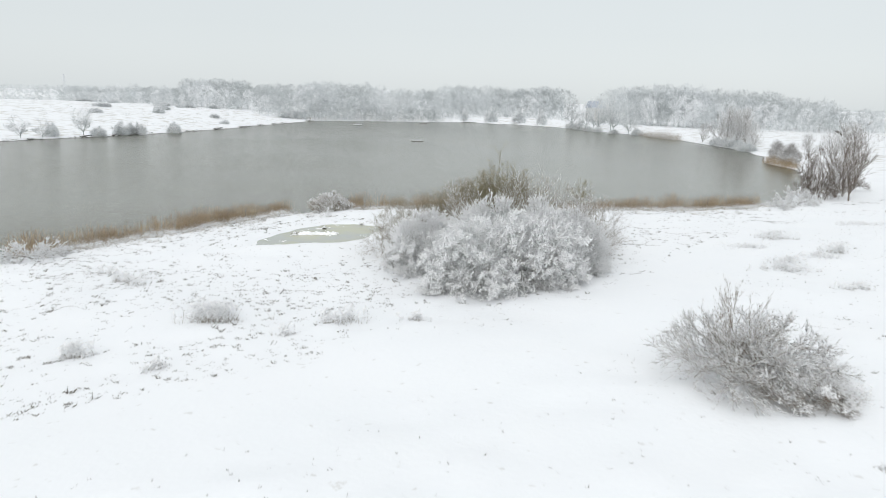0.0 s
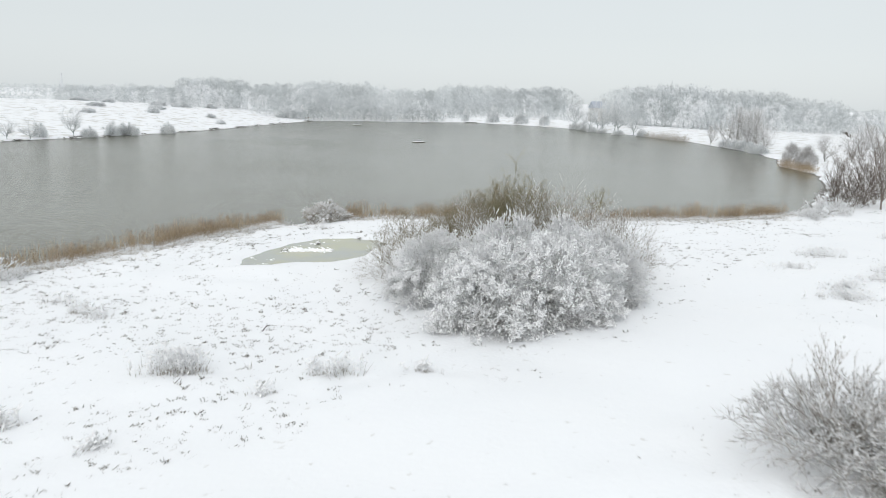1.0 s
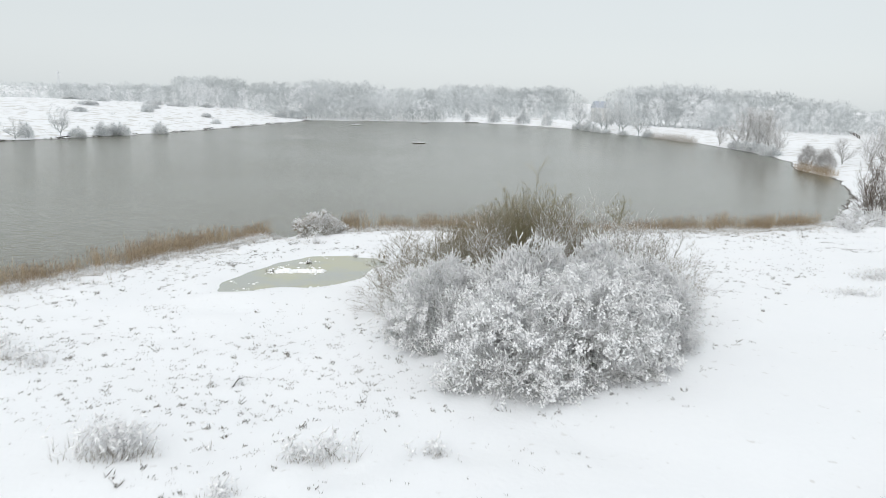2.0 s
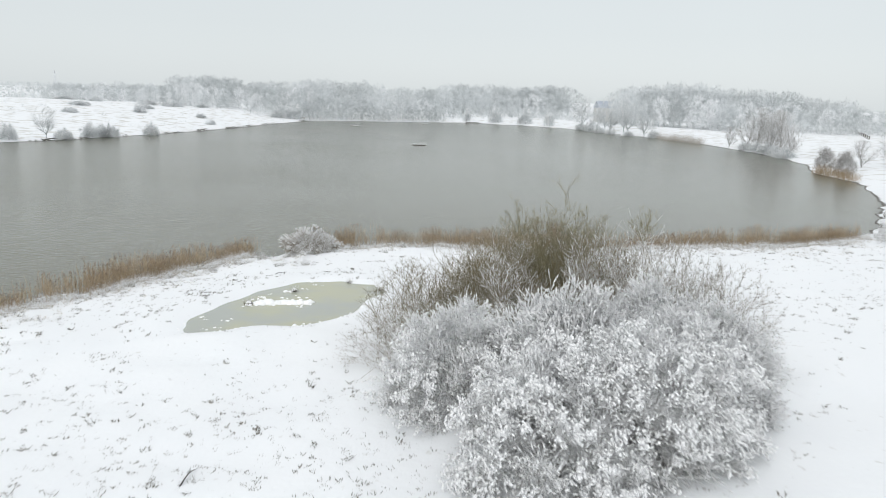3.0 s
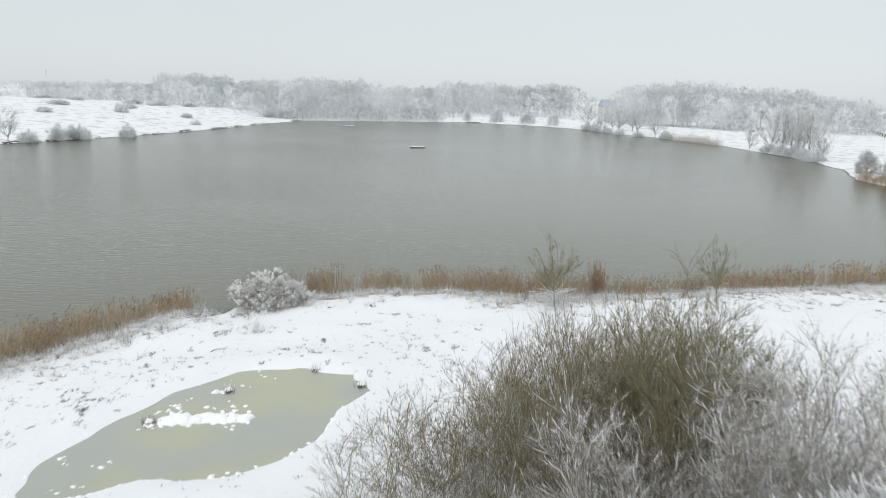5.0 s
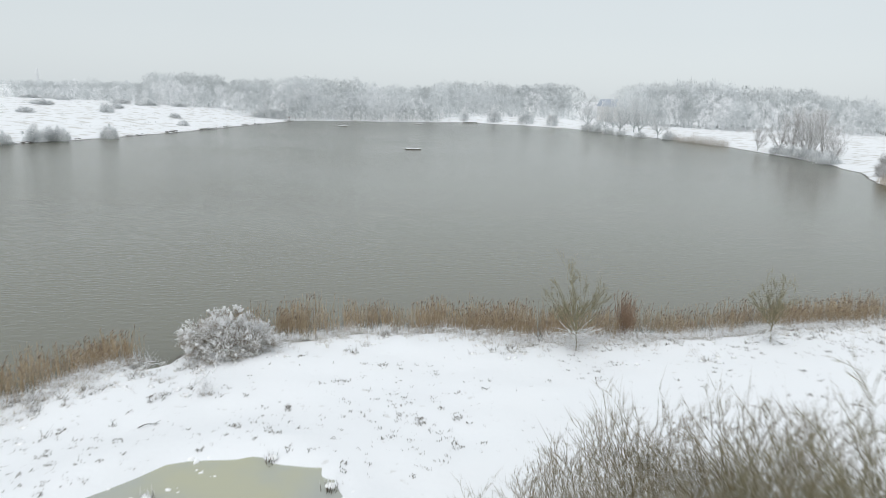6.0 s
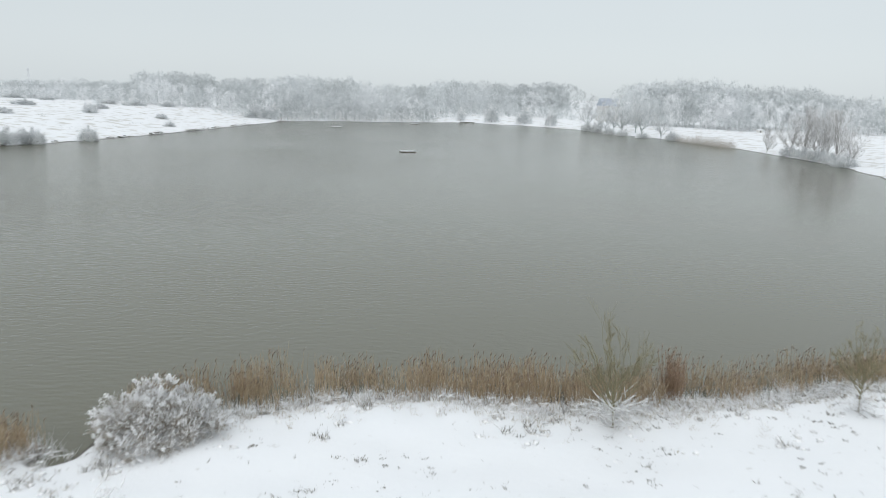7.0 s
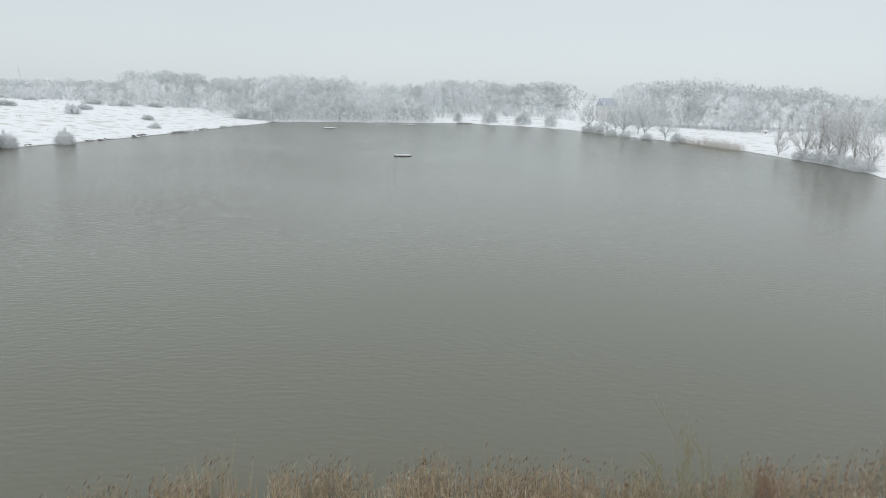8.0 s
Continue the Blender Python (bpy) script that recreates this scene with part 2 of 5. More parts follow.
def sprout(rng, p, r, count, lo, hi, angle, length, lift, k=3, wiggle=0.15):
    """Side shoots of the branches p: count each, between lo and hi of the way, at about angle radians, length metres."""
    n, kk, _ = p.shape
    i = np.repeat(np.arange(n), count)
    t = rng.uniform(lo, hi, len(i)) * (kk - 1)
    f = np.minimum(t.astype(int), kk - 2)
    w = (t - f)[:, None]
    at = p[i, f] * (1 - w) + p[i, f + 1] * w
    rad = r[i, f] * (1 - w[:, 0]) + r[i, f + 1] * w[:, 0]
    d = unit(p[i, f + 1] - p[i, f])
    side = unit(np.cross(d, rng.normal(size=d.shape)))
    an = angle * rng.uniform(0.6, 1.4, (len(i), 1))
    d = unit(np.cos(an) * d + np.sin(an) * side + np.array([0, 0, lift]))
    ln = np.broadcast_to(length, (n,))[i] * rng.uniform(0.55, 1.3, len(i))
    out = [at]
    for _ in range(k - 1):
        at = at + d * (ln / (k - 1))[:, None]
        out.append(at)
        d = unit(d + wiggle * rng.normal(size=d.shape))
    taper = np.linspace(0.65, 0.25, k)
    return np.stack(out, 1), rad[:, None] * taper, ln


def lobed(rng, count, depth):
    """How far a crown reaches in each direction: rounded lobes with gaps between them."""
    c = unit(rng.normal(size=(count, 3)) * np.array([1, 1, 0.8]) + np.array([0, 0, 0.25]))
    size = rng.uniform(0.75, 1.0, count)

    def limit(d):
        near = (d.reshape(-1, 3) @ c.T) * size
        top = np.clip((near.max(1) - 0.55) / 0.4, 0, 1)
        return (1 - depth + depth * np.sqrt(top)).reshape(d.shape[:-1])

    return limit


def held(p, centre, scale, limit):
    v = (p - centre) / scale
    n = np.linalg.norm(v, axis=-1)
    f = np.minimum(1, limit(v / np.maximum(n, 1e-6)[..., None]) / np.maximum(n, 1e-6))
    return centre + v * f[..., None] * scale


def trimmed(p, centre, scale):
    """Branches that leave the crown are cut shorter."""
    n = np.linalg.norm((p[:, -1] - centre) / scale, axis=1)
    f = np.where(n > 1, np.clip(np.maximum(n, 1e-6) ** -4.0, 0.25, 1), 1)
    return p[:, :1] + (p - p[:, :1]) * f[:, None, None]


def woody(seed, height, radius, stems=12, n1=6, n2=6, n3=4, trunk=0.0, low=0.1, snow=1.0, stem_r=0.05, twig_r=0.012, lump=0.03, up=0.15, upright=0.35, droop=0.0, lobes=26, depth=0.25, reach=0.12, spread=0.16, hold=True, side=0.34, trim=False, wig=0.15, fork=0.75, line=0.0, leader=1.0):
    """A shrub (trunk 0) or tree (trunk: the share of the height that is bare trunk): trunk, stems, branches and twigs, lying snow."""
    rng = np.random.default_rng(seed)
    limit = lobed(rng, lobes, depth)
    zc = height * (0.5 + trunk * 0.35) if trunk else 0.0
    centre, scale = np.array([0, 0, zc]), np.array([radius, radius, height - zc])
    az = (np.arange(stems) + rng.uniform(0, 0.9, stems)) * 2.39996
    el = np.arcsin(np.clip(rng.uniform(low, 1.0, stems), 0, 1))
    far = rng.uniform(0.8, 1.0, stems)
    goal = np.stack([radius * np.cos(el) * np.cos(az), radius * np.cos(el) * np.sin(az), height * (trunk + (1 - trunk) * np.sin(el))], 1) * far[:, None]
    if trunk:
        base = np.stack([np.zeros(stems), np.zeros(stems), height * trunk * rng.uniform(0.55, 1.5, stems)], 1)
        goal[:, 2] = np.maximum(goal[:, 2], base[:, 2] + 0.15 * height)
    else:
        base = np.stack([rng.normal(0, radius * spread, stems), rng.normal(0, radius * spread, stems), np.full(stems, -0.1)], 1)
    goal = held(goal, centre, scale, limit)
    span = np.linalg.norm(goal - base, axis=1)
    ctrl = base + 0.4 * (goal - base) * np.array([1, 1, 0.3]) + np.array([0, 0, 1.0]) * (span * upright)[:, None]
    s = np.linspace(0, 1, 6)[None, :, None]
    p = (1 - s) ** 2 * base[:, None] + 2 * s * (1 - s) * ctrl[:, None] + s ** 2 * goal[:, None]
    p[:, 1:] += rng.normal(0, 0.025, p[:, 1:].shape) * span[:, None, None]
    p[:, :, 2] -= droop * np.linspace(0, 1, 6) ** 3 * span[:, None] * 0.3
    p[:, :, 2] = np.maximum(p[:, :, 2], -0.1)
    r = stem_r * rng.uniform(0.6, 1.2, (stems, 1)) * np.linspace(1, 0.22, 6)
    limbs = [tubes(p[k:k + 1], r[k:k + 1], 5 if trunk else 4) for k in range(stems)]
    bole = None
    if trunk:
        tp = np.zeros((1, 6, 3))
        tp[0, :, 2] = np.linspace(-0.1, 1.0, 6) * height * min(0.8, trunk * 1.9)
        tp[0, 1:, :2] = rng.normal(0, 0.012 * height, (5, 2))
        tp[0, -1, 2] *= leader
        bole = tubes(tp, (stem_r * 2.0 * np.linspace(1.2, 0.35, 6))[None], 7)
    p1, r1, l1 = sprout(rng, p, r, n1, 0.25, 1.0, fork, span * side, up, 4, wig)
    p2, r2, l2 = sprout(rng, p1, r1, n2, 0.2, 1.0, fork, l1 * 0.5, up - droop * 0.4, 3, wig)
    p3, r3, l3 = sprout(rng, p2, r2, max(n3, 1), 0.2, 1.0, fork * 0.87, np.maximum(l2 * 0.6, 0.2), up - droop * 0.5, 2)
    if trim:
        p1 = trimmed(p1, centre, scale)
        p2, r2, l2 = sprout(rng, p1, r1, n2, 0.2, 1.0, fork * 0.93, l1 * 0.45, up, 3, wig)
        p2 = trimmed(p2, centre, scale * 1.05)
        p3, r3, l3 = sprout(rng, p2, r2, max(n3, 1), 0.2, 1.0, fork * 0.8, np.maximum(l2 * 0.6, 0.2), up, 2)
    elif hold:
        p1, p2, p3 = (held(q, centre, scale, limit) for q in (p1, p2, p3))
    twig = [tubes(p1, np.maximum(r1, twig_r), 3), cones(p2[:, 0], p2[:, 1], np.full(len(p2), twig_r * 1.1)), cones(p2[:, 1], p2[:, 2], np.full(len(p2), twig_r)), cones(p3[:, 0], p3[:, 1], np.full(len(p3), twig_r * 0.8))]
    lumps = []
    if snow > 0:
        for q, share, fat in ((p1, 3.0, 1.4), (p2, 2.0, 1.1), (p3, 1.2, 1.0)):
            c0 = int(len(q) * share * snow)
            i = rng.integers(0, len(q), c0)
            a0, a1 = q[i, 0], q[i, -1]
            t = rng.uniform(0.15, 1.0, (c0, 1))
            ax = unit(a1 - a0 + rng.normal(0, 0.05, a0.shape)) * (reach * rng.uniform(0.45, 1.2, (c0, 1)))
            if line:
                t = rng.uniform(0.4, 0.7, (c0, 1))
                ax = (a1 - a0) * (line * rng.uniform(0.6, 1.2, (c0, 1)))
            w = lump * fat * rng.uniform(0.5, 1.5, c0)
            c = a0 * (1 - t) + a1 * t + np.array([0, 0, 1.0]) * (w * 0.5)[:, None]
            lumps.append(strips(c, ax, w, w * 0.5))
    return bole, limbs, twig, lumps


def padded(seed, height, radius, stems=14, pads=70, twigs=60, size=0.75, low=0.0, snow=2.0, stem_r=0.05, twig_r=0.010, lump=0.03, reach=0.11, open_=0.7, middle=0.0, base_spread=0.16, rise=0.0, vary=0.35, heavy=0.0, finger=0.05, fine=False):
    """A shrub whose crown is made of many rounded boughs of twigs; snow lines the twigs, and lies in thick fingers on the heavy boughs (their share)."""
    rng = np.random.default_rng(seed)
    k = np.arange(pads)
    az = k * 2.39996 + rng.uniform(-0.3, 0.3, pads)
    s = low + (1 - low) * (1 - (k + 0.5) / pads)
    el = np.arcsin(np.clip(s, -1, 1))
    out = np.stack([np.cos(el) * np.cos(az), np.cos(el) * np.sin(az), np.sin(el)], 1)
    bulk = np.array([radius, radius, height * (1 - middle)])
    mid = np.array([0, 0, height * middle])
    laden = rng.random(pads) < heavy
    girth = size * rng.uniform(1 - vary, 1 + vary, pads) * np.where(laden, 1.35, 1.0)
    c = out * np.maximum(bulk - girth[:, None] * 0.9, 0.1) * rng.uniform(0.78, 1.0, (pads, 1)) * np.where(laden, 1.08, 0.92)[:, None] + mid
    c[:, 2] = np.maximum(c[:, 2], girth * 0.35)
    n = unit(out / bulk + np.array([0, 0, 0.12 / height]))
    base = np.stack([rng.normal(0, radius * base_spread, stems), rng.normal(0, radius * base_spread, stems), np.full(stems, -0.1)], 1)
    near = rng.integers(0, stems, pads)
    head = np.array([c[near == q].mean(0) * 0.75 if (near == q).any() else c[q] * 0.75 for q in range(stems)])
    head[:, 2] = np.maximum(head[:, 2], 0.3 * height)
    t = np.linspace(0, 1, 5)[None, :, None]
    p = base[:, None] * (1 - t) + head[:, None] * t
    p[:, 1:] += rng.normal(0, 0.04, p[:, 1:].shape) * radius * 0.5
    r = stem_r * rng.uniform(0.7, 1.2, (stems, 1)) * np.linspace(1, 0.4, 5)
    limbs = [tubes(p[q:q + 1], r[q:q + 1], 4) for q in range(stems)]
    a0 = p[near, rng.integers(1, 5, pads)]
    arm = np.stack([a0, (a0 + c) / 2 + rng.normal(0, 0.1, c.shape), c], 1)
    parts = [tubes(arm, np.broadcast_to(np.array([[1.8, 1.4, 0.9]]) * max(twig_r, 0.012), (pads, 3)))]
    i = np.repeat(k, twigs)
    fat = laden[i]
    d = unit(n[i] * np.where(fat, 0.75, 1.0)[:, None] + rng.normal(0, open_, (len(i), 3)) + np.array([0, 0, rise]))
    g = girth[i][:, None]
    s0 = c[i] - n[i] * g * 0.3 + np.clip(rng.normal(0, 0.3, d.shape), -0.45, 0.45) * g * np.where(fat, 0.4, 1.0)[:, None]
    s1 = s0 + d * g * np.where(fat, rng.uniform(0.7, 1.05, len(i)), rng.uniform(0.45, 1.1, len(i)))[:, None]
    s1[:, 2] = np.maximum(s1[:, 2], 0.02)
    parts.append(slivers(rng, s0, s1, np.full(len(i), twig_r)) if fine else cones(s0, s1, np.full(len(i), twig_r)))
    m = int(len(i) * snow)
    load = rng.uniform(0.4, 1.5, pads)[i] * np.clip(d[:, 2] + 0.55, 0.08, 1.2) * np.where(fat, 4.5, 1.0)
    j = rng.choice(len(i), m, p=load / load.sum())
    thick = fat[j]
    j = np.where(thick, j - j % 10, j)
    t = np.where(thick, rng.uniform(0.3, 1.0, m) ** 0.6, rng.uniform(0.4, 0.75, m))[:, None]
    w = np.where(thick, finger * rng.uniform(0.45, 1.3, m), lump * rng.uniform(0.5, 1.5, m))
    at = s0[j] * (1 - t) + s1[j] * t + np.array([0, 0, 0.5]) * w[:, None] + rng.normal(0, 1.6, (m, 3)) * (finger * thick)[:, None]
    half = np.where(thick, w * rng.uniform(1.0, 1.9, m), reach * rng.uniform(0.6, 1.6, m))[:, None]
    ax = unit(unit(s1[j] - s0[j]) + rng.normal(0, 1.0, at.shape) * np.where(thick, 0.8, 0.12)[:, None]) * half
    lumps = [strips(at[~thick], ax[~thick], w[~thick], w[~thick] * 0.6), spindles(at[thick], ax[thick], w[thick], w[thick] * 0.8)] if m else []
    return None, limbs, parts, lumps


def plant(name, label, category, spec, mats=None, group=""):
    """A shrub or tree as one thing: an Empty with trunk, limbs, crown and snow under it."""
    bark, twigs = mats or (M_BARK, M_TWIG)
    bole, limbs, twig, lumps = padded(**spec) if "pads" in spec else woody(**spec)
    root = tagged(new(name), label, category, group)
    if bole:
        new("trunk", mesh_of("trunk", [bole], bark)).parent = root
    for q in limbs:
        new("limb" if bole else "stem", mesh_of("limb", [q], bark)).parent = root
    tagged(new("crown", mesh_of("crown", twig, twigs)), kind="stuff").parent = root
    if lumps:
        tagged(new("lying_snow", mesh_of("lying_snow", lumps, M_SNOW)), "white snow lying on the twigs", kind="stuff").parent = root
    return root


def sized(x, y, z, turn, s=1.0, sz=None):
    return pose(x, y, z, 0, 0, turn) @ Matrix.Diagonal((s, s, sz or s, 1))


def set_out(kinds, spots):
    """Places the kinds, and copies of them, at the spots (x, y, turn, scale, scale of height). The models themselves are moved last."""
    for k in reversed(range(len(spots))):
        x, y, turn, s, sz = spots[k]
        m = sized(x, y, land_z(x, y) - 0.05, turn, s, sz)
        if k < len(kinds):
            kinds[k].matrix_basis = m
        else:
            copy_thing(kinds[k % len(kinds)], m)


# ---- the lie of the land ----
LAKE = np.array([(-150, 120), (-112, 140), (-98, 167), (-91, 184), (-83, 205), (-76, 233), (-70, 270), (-66, 308), (-60, 352), (-38, 368), (-5, 383), (14, 394),
                 (40, 378), (60, 350), (70, 312), (79, 288), (84, 258), (85, 230), (85, 206), (80, 182), (72, 163), (71, 146), (64, 128), (54, 110), (46, 98),
                 (37, 87.5), (27, 84), (19, 82.6), (11, 80.3), (5, 79.0), (1, 79.8), (-3, 80.4), (-6, 80.0), (-8, 78.3), (-12.6, 77.2), (-13.4, 75.8), (-13.9, 74.3), (-14.3, 74.2), (-14.7, 75.4), (-15.6, 74.9), (-17, 72.6),
                 (-18.6, 69.8), (-21.4, 64.5), (-24.2, 59.5), (-28.5, 53.6), (-36, 46), (-60, 34), (-150, 20)], float)
POND = np.array([(-13.3, 53.6), (-13.9, 55.6), (-13.1, 58.2), (-11.9, 61.3), (-9.6, 63.9), (-7.3, 64.6), (-5.1, 63.8), (-4.2, 62.4), (-5.3, 59.9), (-5.5, 58.4), (-6.8, 56.2), (-8.9, 55.0), (-10.1, 55.1), (-11.5, 54.2)], float)
POND_Z = 0.97
TRACK = np.array([(-25, 9), (-11, 19.5), (-6, 23.5), (-1.5, 26.5), (4, 29), (8.5, 32.5), (12.5, 38.5), (17.5, 46.5), (24, 56), (33, 67), (42, 74), (60, 82), (90, 92)], float)


def lattice(x, y, scale, seed):
    """Smooth value noise in 0..1."""
    rng = np.random.default_rng(seed)
    g = rng.random((256, 256))
    u, v = np.asarray(x) / scale + 1000.3, np.asarray(y) / scale + 1000.7
    i, j = np.floor(u).astype(int), np.floor(v).astype(int)
    a, b = u - i, v - j
    a, b = a * a * (3 - 2 * a), b * b * (3 - 2 * b)
    i0, j0, i1, j1 = i % 256, j % 256, (i + 1) % 256, (j + 1) % 256
    return (g[i0, j0] * (1 - a) + g[i1, j0] * a) * (1 - b) + (g[i0, j1] * (1 - a) + g[i1, j1] * a) * b


def smooth(a, b, x):
    t = np.clip((x - a) / (b - a), 0, 1)
    return t * t * (3 - 2 * t)


def line_distance(x, y, pts, closed):
    best = np.full(np.shape(x), 1e9)
    last = len(pts) if closed else len(pts) - 1
    for k in range(last):
        (ax, ay), (bx, by) = pts[k], pts[(k + 1) % len(pts)]
        dx, dy = bx - ax, by - ay
        t = np.clip(((x - ax) * dx + (y - ay) * dy) / (dx * dx + dy * dy), 0, 1)
        best = np.minimum(best, np.hypot(x - ax - t * dx, y - ay - t * dy))
    return best


def inside(x, y, pts):
    odd = np.zeros(np.shape(x), bool)
    for k in range(len(pts)):
        (ax, ay), (bx, by) = pts[k], pts[(k + 1) % len(pts)]
        if ay != by:
            odd ^= ((ay > y) != (by > y)) & (x < (bx - ax) * (y - ay) / (by - ay) + ax)
    return odd


def shore(x, y, pts):
    """Metres from the waterline: land positive, water negative."""
    x, y = np.asarray(x, float), np.asarray(y, float)
    d = line_distance(x, y, pts, True)
    return np.where(inside(x, y, pts), -d, d)


def land(x, y, rough=True):
    x, y = np.asarray(x, float), np.asarray(y, float)
    wob = (lattice(x, y, 2.3, 5) - 0.5) * 1.3 + (lattice(x, y, 0.7, 6) - 0.5) * 0.4
    d = shore(x, y, LAKE) + wob * smooth(400, 120, np.hypot(x, y))
    h = 0.36 * smooth(0, 1.1, d) + 0.045 * np.clip(d - 1.1, 0, 42) - 0.9 * smooth(0, -5, d)
    h = h + 4.2 * np.exp(-((x + 190) / 105) ** 2 - ((y - 325) / 110) ** 2) * smooth(4, 50, d)
    h = h + (lattice(x, y, 28.0, 9) - 0.5) * 1.1 * smooth(8, 40, d) * smooth(110, 170, y)
    h = h - 1.2 * smooth(60, 100, x) * smooth(4, 60, d)
    q = shore(x, y, POND) + wob * 0.3 + (lattice(x, y, 0.9, 7) - 0.5) * 0.35
    rim = POND_Z + 0.13 * smooth(0.0, 0.25, q) + 0.02 * np.clip(q, 0, 8) - 0.35 * smooth(0.0, -0.8, q)
    h = np.where(q < 4, rim + (h - rim) * smooth(0.8, 4, q), h)
    if rough:
        track = smooth(2.2, 4.5, line_distance(x, y, TRACK, False)) * 0.8 + 0.2
        bump = (lattice(x, y, 5.5, 1) - 0.5) * 0.35 + ((lattice(x, y, 1.5, 2) - 0.5) * 0.24 + (lattice(x, y, 0.7, 3) - 0.5) * 0.13) * track
        h = h + bump * smooth(0.2, 2.5, d) * smooth(0.1, 1.2, q)
    return h


def land_z(x, y):
    return float(land(np.array([x]), np.array([y]))[0])


def spaced(lo, hi, step, far_lo, far_hi, growth=1.09):
    inner = list(np.arange(lo, hi + step / 2, step))
    s, a = step, lo
    left = []
    while a > far_lo:
        s *= growth
        a -= min(s, 160)
        left.append(a)
    s, a = step, inner[-1]
    right = []
    while a < far_hi:
        s = min(s * growth, 160)
        a += s
        right.append(a)
    return np.array(left[::-1] + inner + right)


def sheet(name, xs, ys, z, mat):
    nx, ny = len(xs), len(ys)
    v = np.stack([np.repeat(xs, ny), np.tile(ys, nx), z.ravel()], 1)
    i = (np.arange(nx - 1)[:, None] * ny + np.arange(ny - 1)).ravel()
    t = np.concatenate([np.stack([i, i + ny, i + ny + 1], 1), np.stack([i, i + ny + 1, i + 1], 1)])
    me = mesh_of(name, [(v, t)], mat)
    me.polygons.foreach_set("use_smooth", np.ones(len(t), bool))
    return new(name, me)


GX = spaced(-29, 45, 0.62, -3500, 3500, 1.055)
GY = spaced(12, 86, 0.62, -1500, 4500, 1.04)
gx, gy = np.meshgrid(GX, GY, indexing="ij")
ground = tagged(sheet("ground", GX, GY, land(gx, gy), M_GROUND), "uneven snow-covered lakeside ground", "ground", kind="structure")


def water_sheet(name, outline, z, mat, margin=3.0):
    """The water's face; its rim runs on under the banks."""
    c = outline.mean(0)
    out = outline + unit(outline - c) * margin
    bm = bmesh.new()
    bm.faces.new([bm.verts.new((x, y, z)) for x, y in out])
    bmesh.ops.triangulate(bm, faces=bm.faces)
    bmesh.ops.recalc_face_normals(bm, faces=bm.faces)
    me = bpy.data.meshes.new(name)
    bm.to_mesh(me)
    bm.free()
    if me.polygons[0].normal.z < 0:
        me.flip_normals()
    me.materials.append(mat)
    return new(name, me)


lake = tagged(water_sheet("lake", np.array([(-170, 20), (-170, 420), (110, 420), (110, 76), (-20, 40)], float), 0.0, M_LAKE, 0.0), "grey-brown rippled lake water under an overcast sky", "lake", kind="structure")
pond = tagged(water_sheet("pond", POND, POND_Z, M_POND, 1.0), "half-frozen pale green pond in the snow", "pond", kind="structure")

# ---- the willow thicket by the pond ----
WHITE = "snow-laden bare willow shrub in the thicket beside the pond"
snow_specs = [dict(seed=11 + k, height=5.0, radius=4.1, stems=14, pads=60, twigs=150, size=1.0, low=-0.04, snow=(1.9, 1.9, 3.2)[k], stem_r=0.04, twig_r=0.0065, lump=(0.027, 0.027, 0.028)[k], reach=(0.11, 0.11, 0.10)[k], open_=0.95, vary=0.45, heavy=(0.5, 0.36, 0.0)[k], finger=0.055) for k in range(3)]
FEATHERY = "feathery willow shrub with snow lining every fine twig, in the thicket"
white_kinds = [plant("willow_shrub", label, "shrub", s, group="willow thicket") for label, s in zip((WHITE, WHITE, FEATHERY), snow_specs)]
set_out(white_kinds[:1], [(2.2, 39.9, 20, 0.92, 0.92), (4.9, 40.6, 160, 0.88, 0.98)])
set_out(white_kinds[1:2], [(-0.5, 44.8, 250, 0.88, 0.9), (6.2, 42.2, 110, 0.9, 1.05)])
set_out(white_kinds[2:], [(3.2, 43.8, 200, 1.05, 1.2), (8.4, 44.6, 30, 0.84, 0.95), (6.6, 46.2, 70, 0.95, 1.1)])

DUSTED = "grey-brown willow shrub with snow lining its twigs, beside the pond"
dusted_spec = dict(height=4.6, radius=3.3, stems=30, n1=8, n2=6, n3=3, low=0.12, snow=0.2, stem_r=0.022, twig_r=0.006, lump=0.013, line=0.35, up=0.3, upright=0.12, spread=0.3, side=0.36, trim=True, wig=0.12, fork=0.72)
dusted_kinds = [plant("dusted_willow", DUSTED, "shrub", dict(dusted_spec, seed=21), (M_DUSTED, M_DUSTED), group="willow thicket")]
set_out(dusted_kinds, [(6.4, 49.6, 340, 1.05, 1.12), (2.0, 49.0, 280, 1.0, 0.92), (9.2, 48.8, 150, 0.9, 0.85), (-2.4, 48.6, 40, 0.85, 0.62), (4.4, 51.0, 95, 0.95, 1.05), (8.6, 52.0, 310, 1.1, 1.15), (10.6, 50.4, 20, 1.0, 0.92), (9.4, 53.0, 130, 1.0, 0.95)])

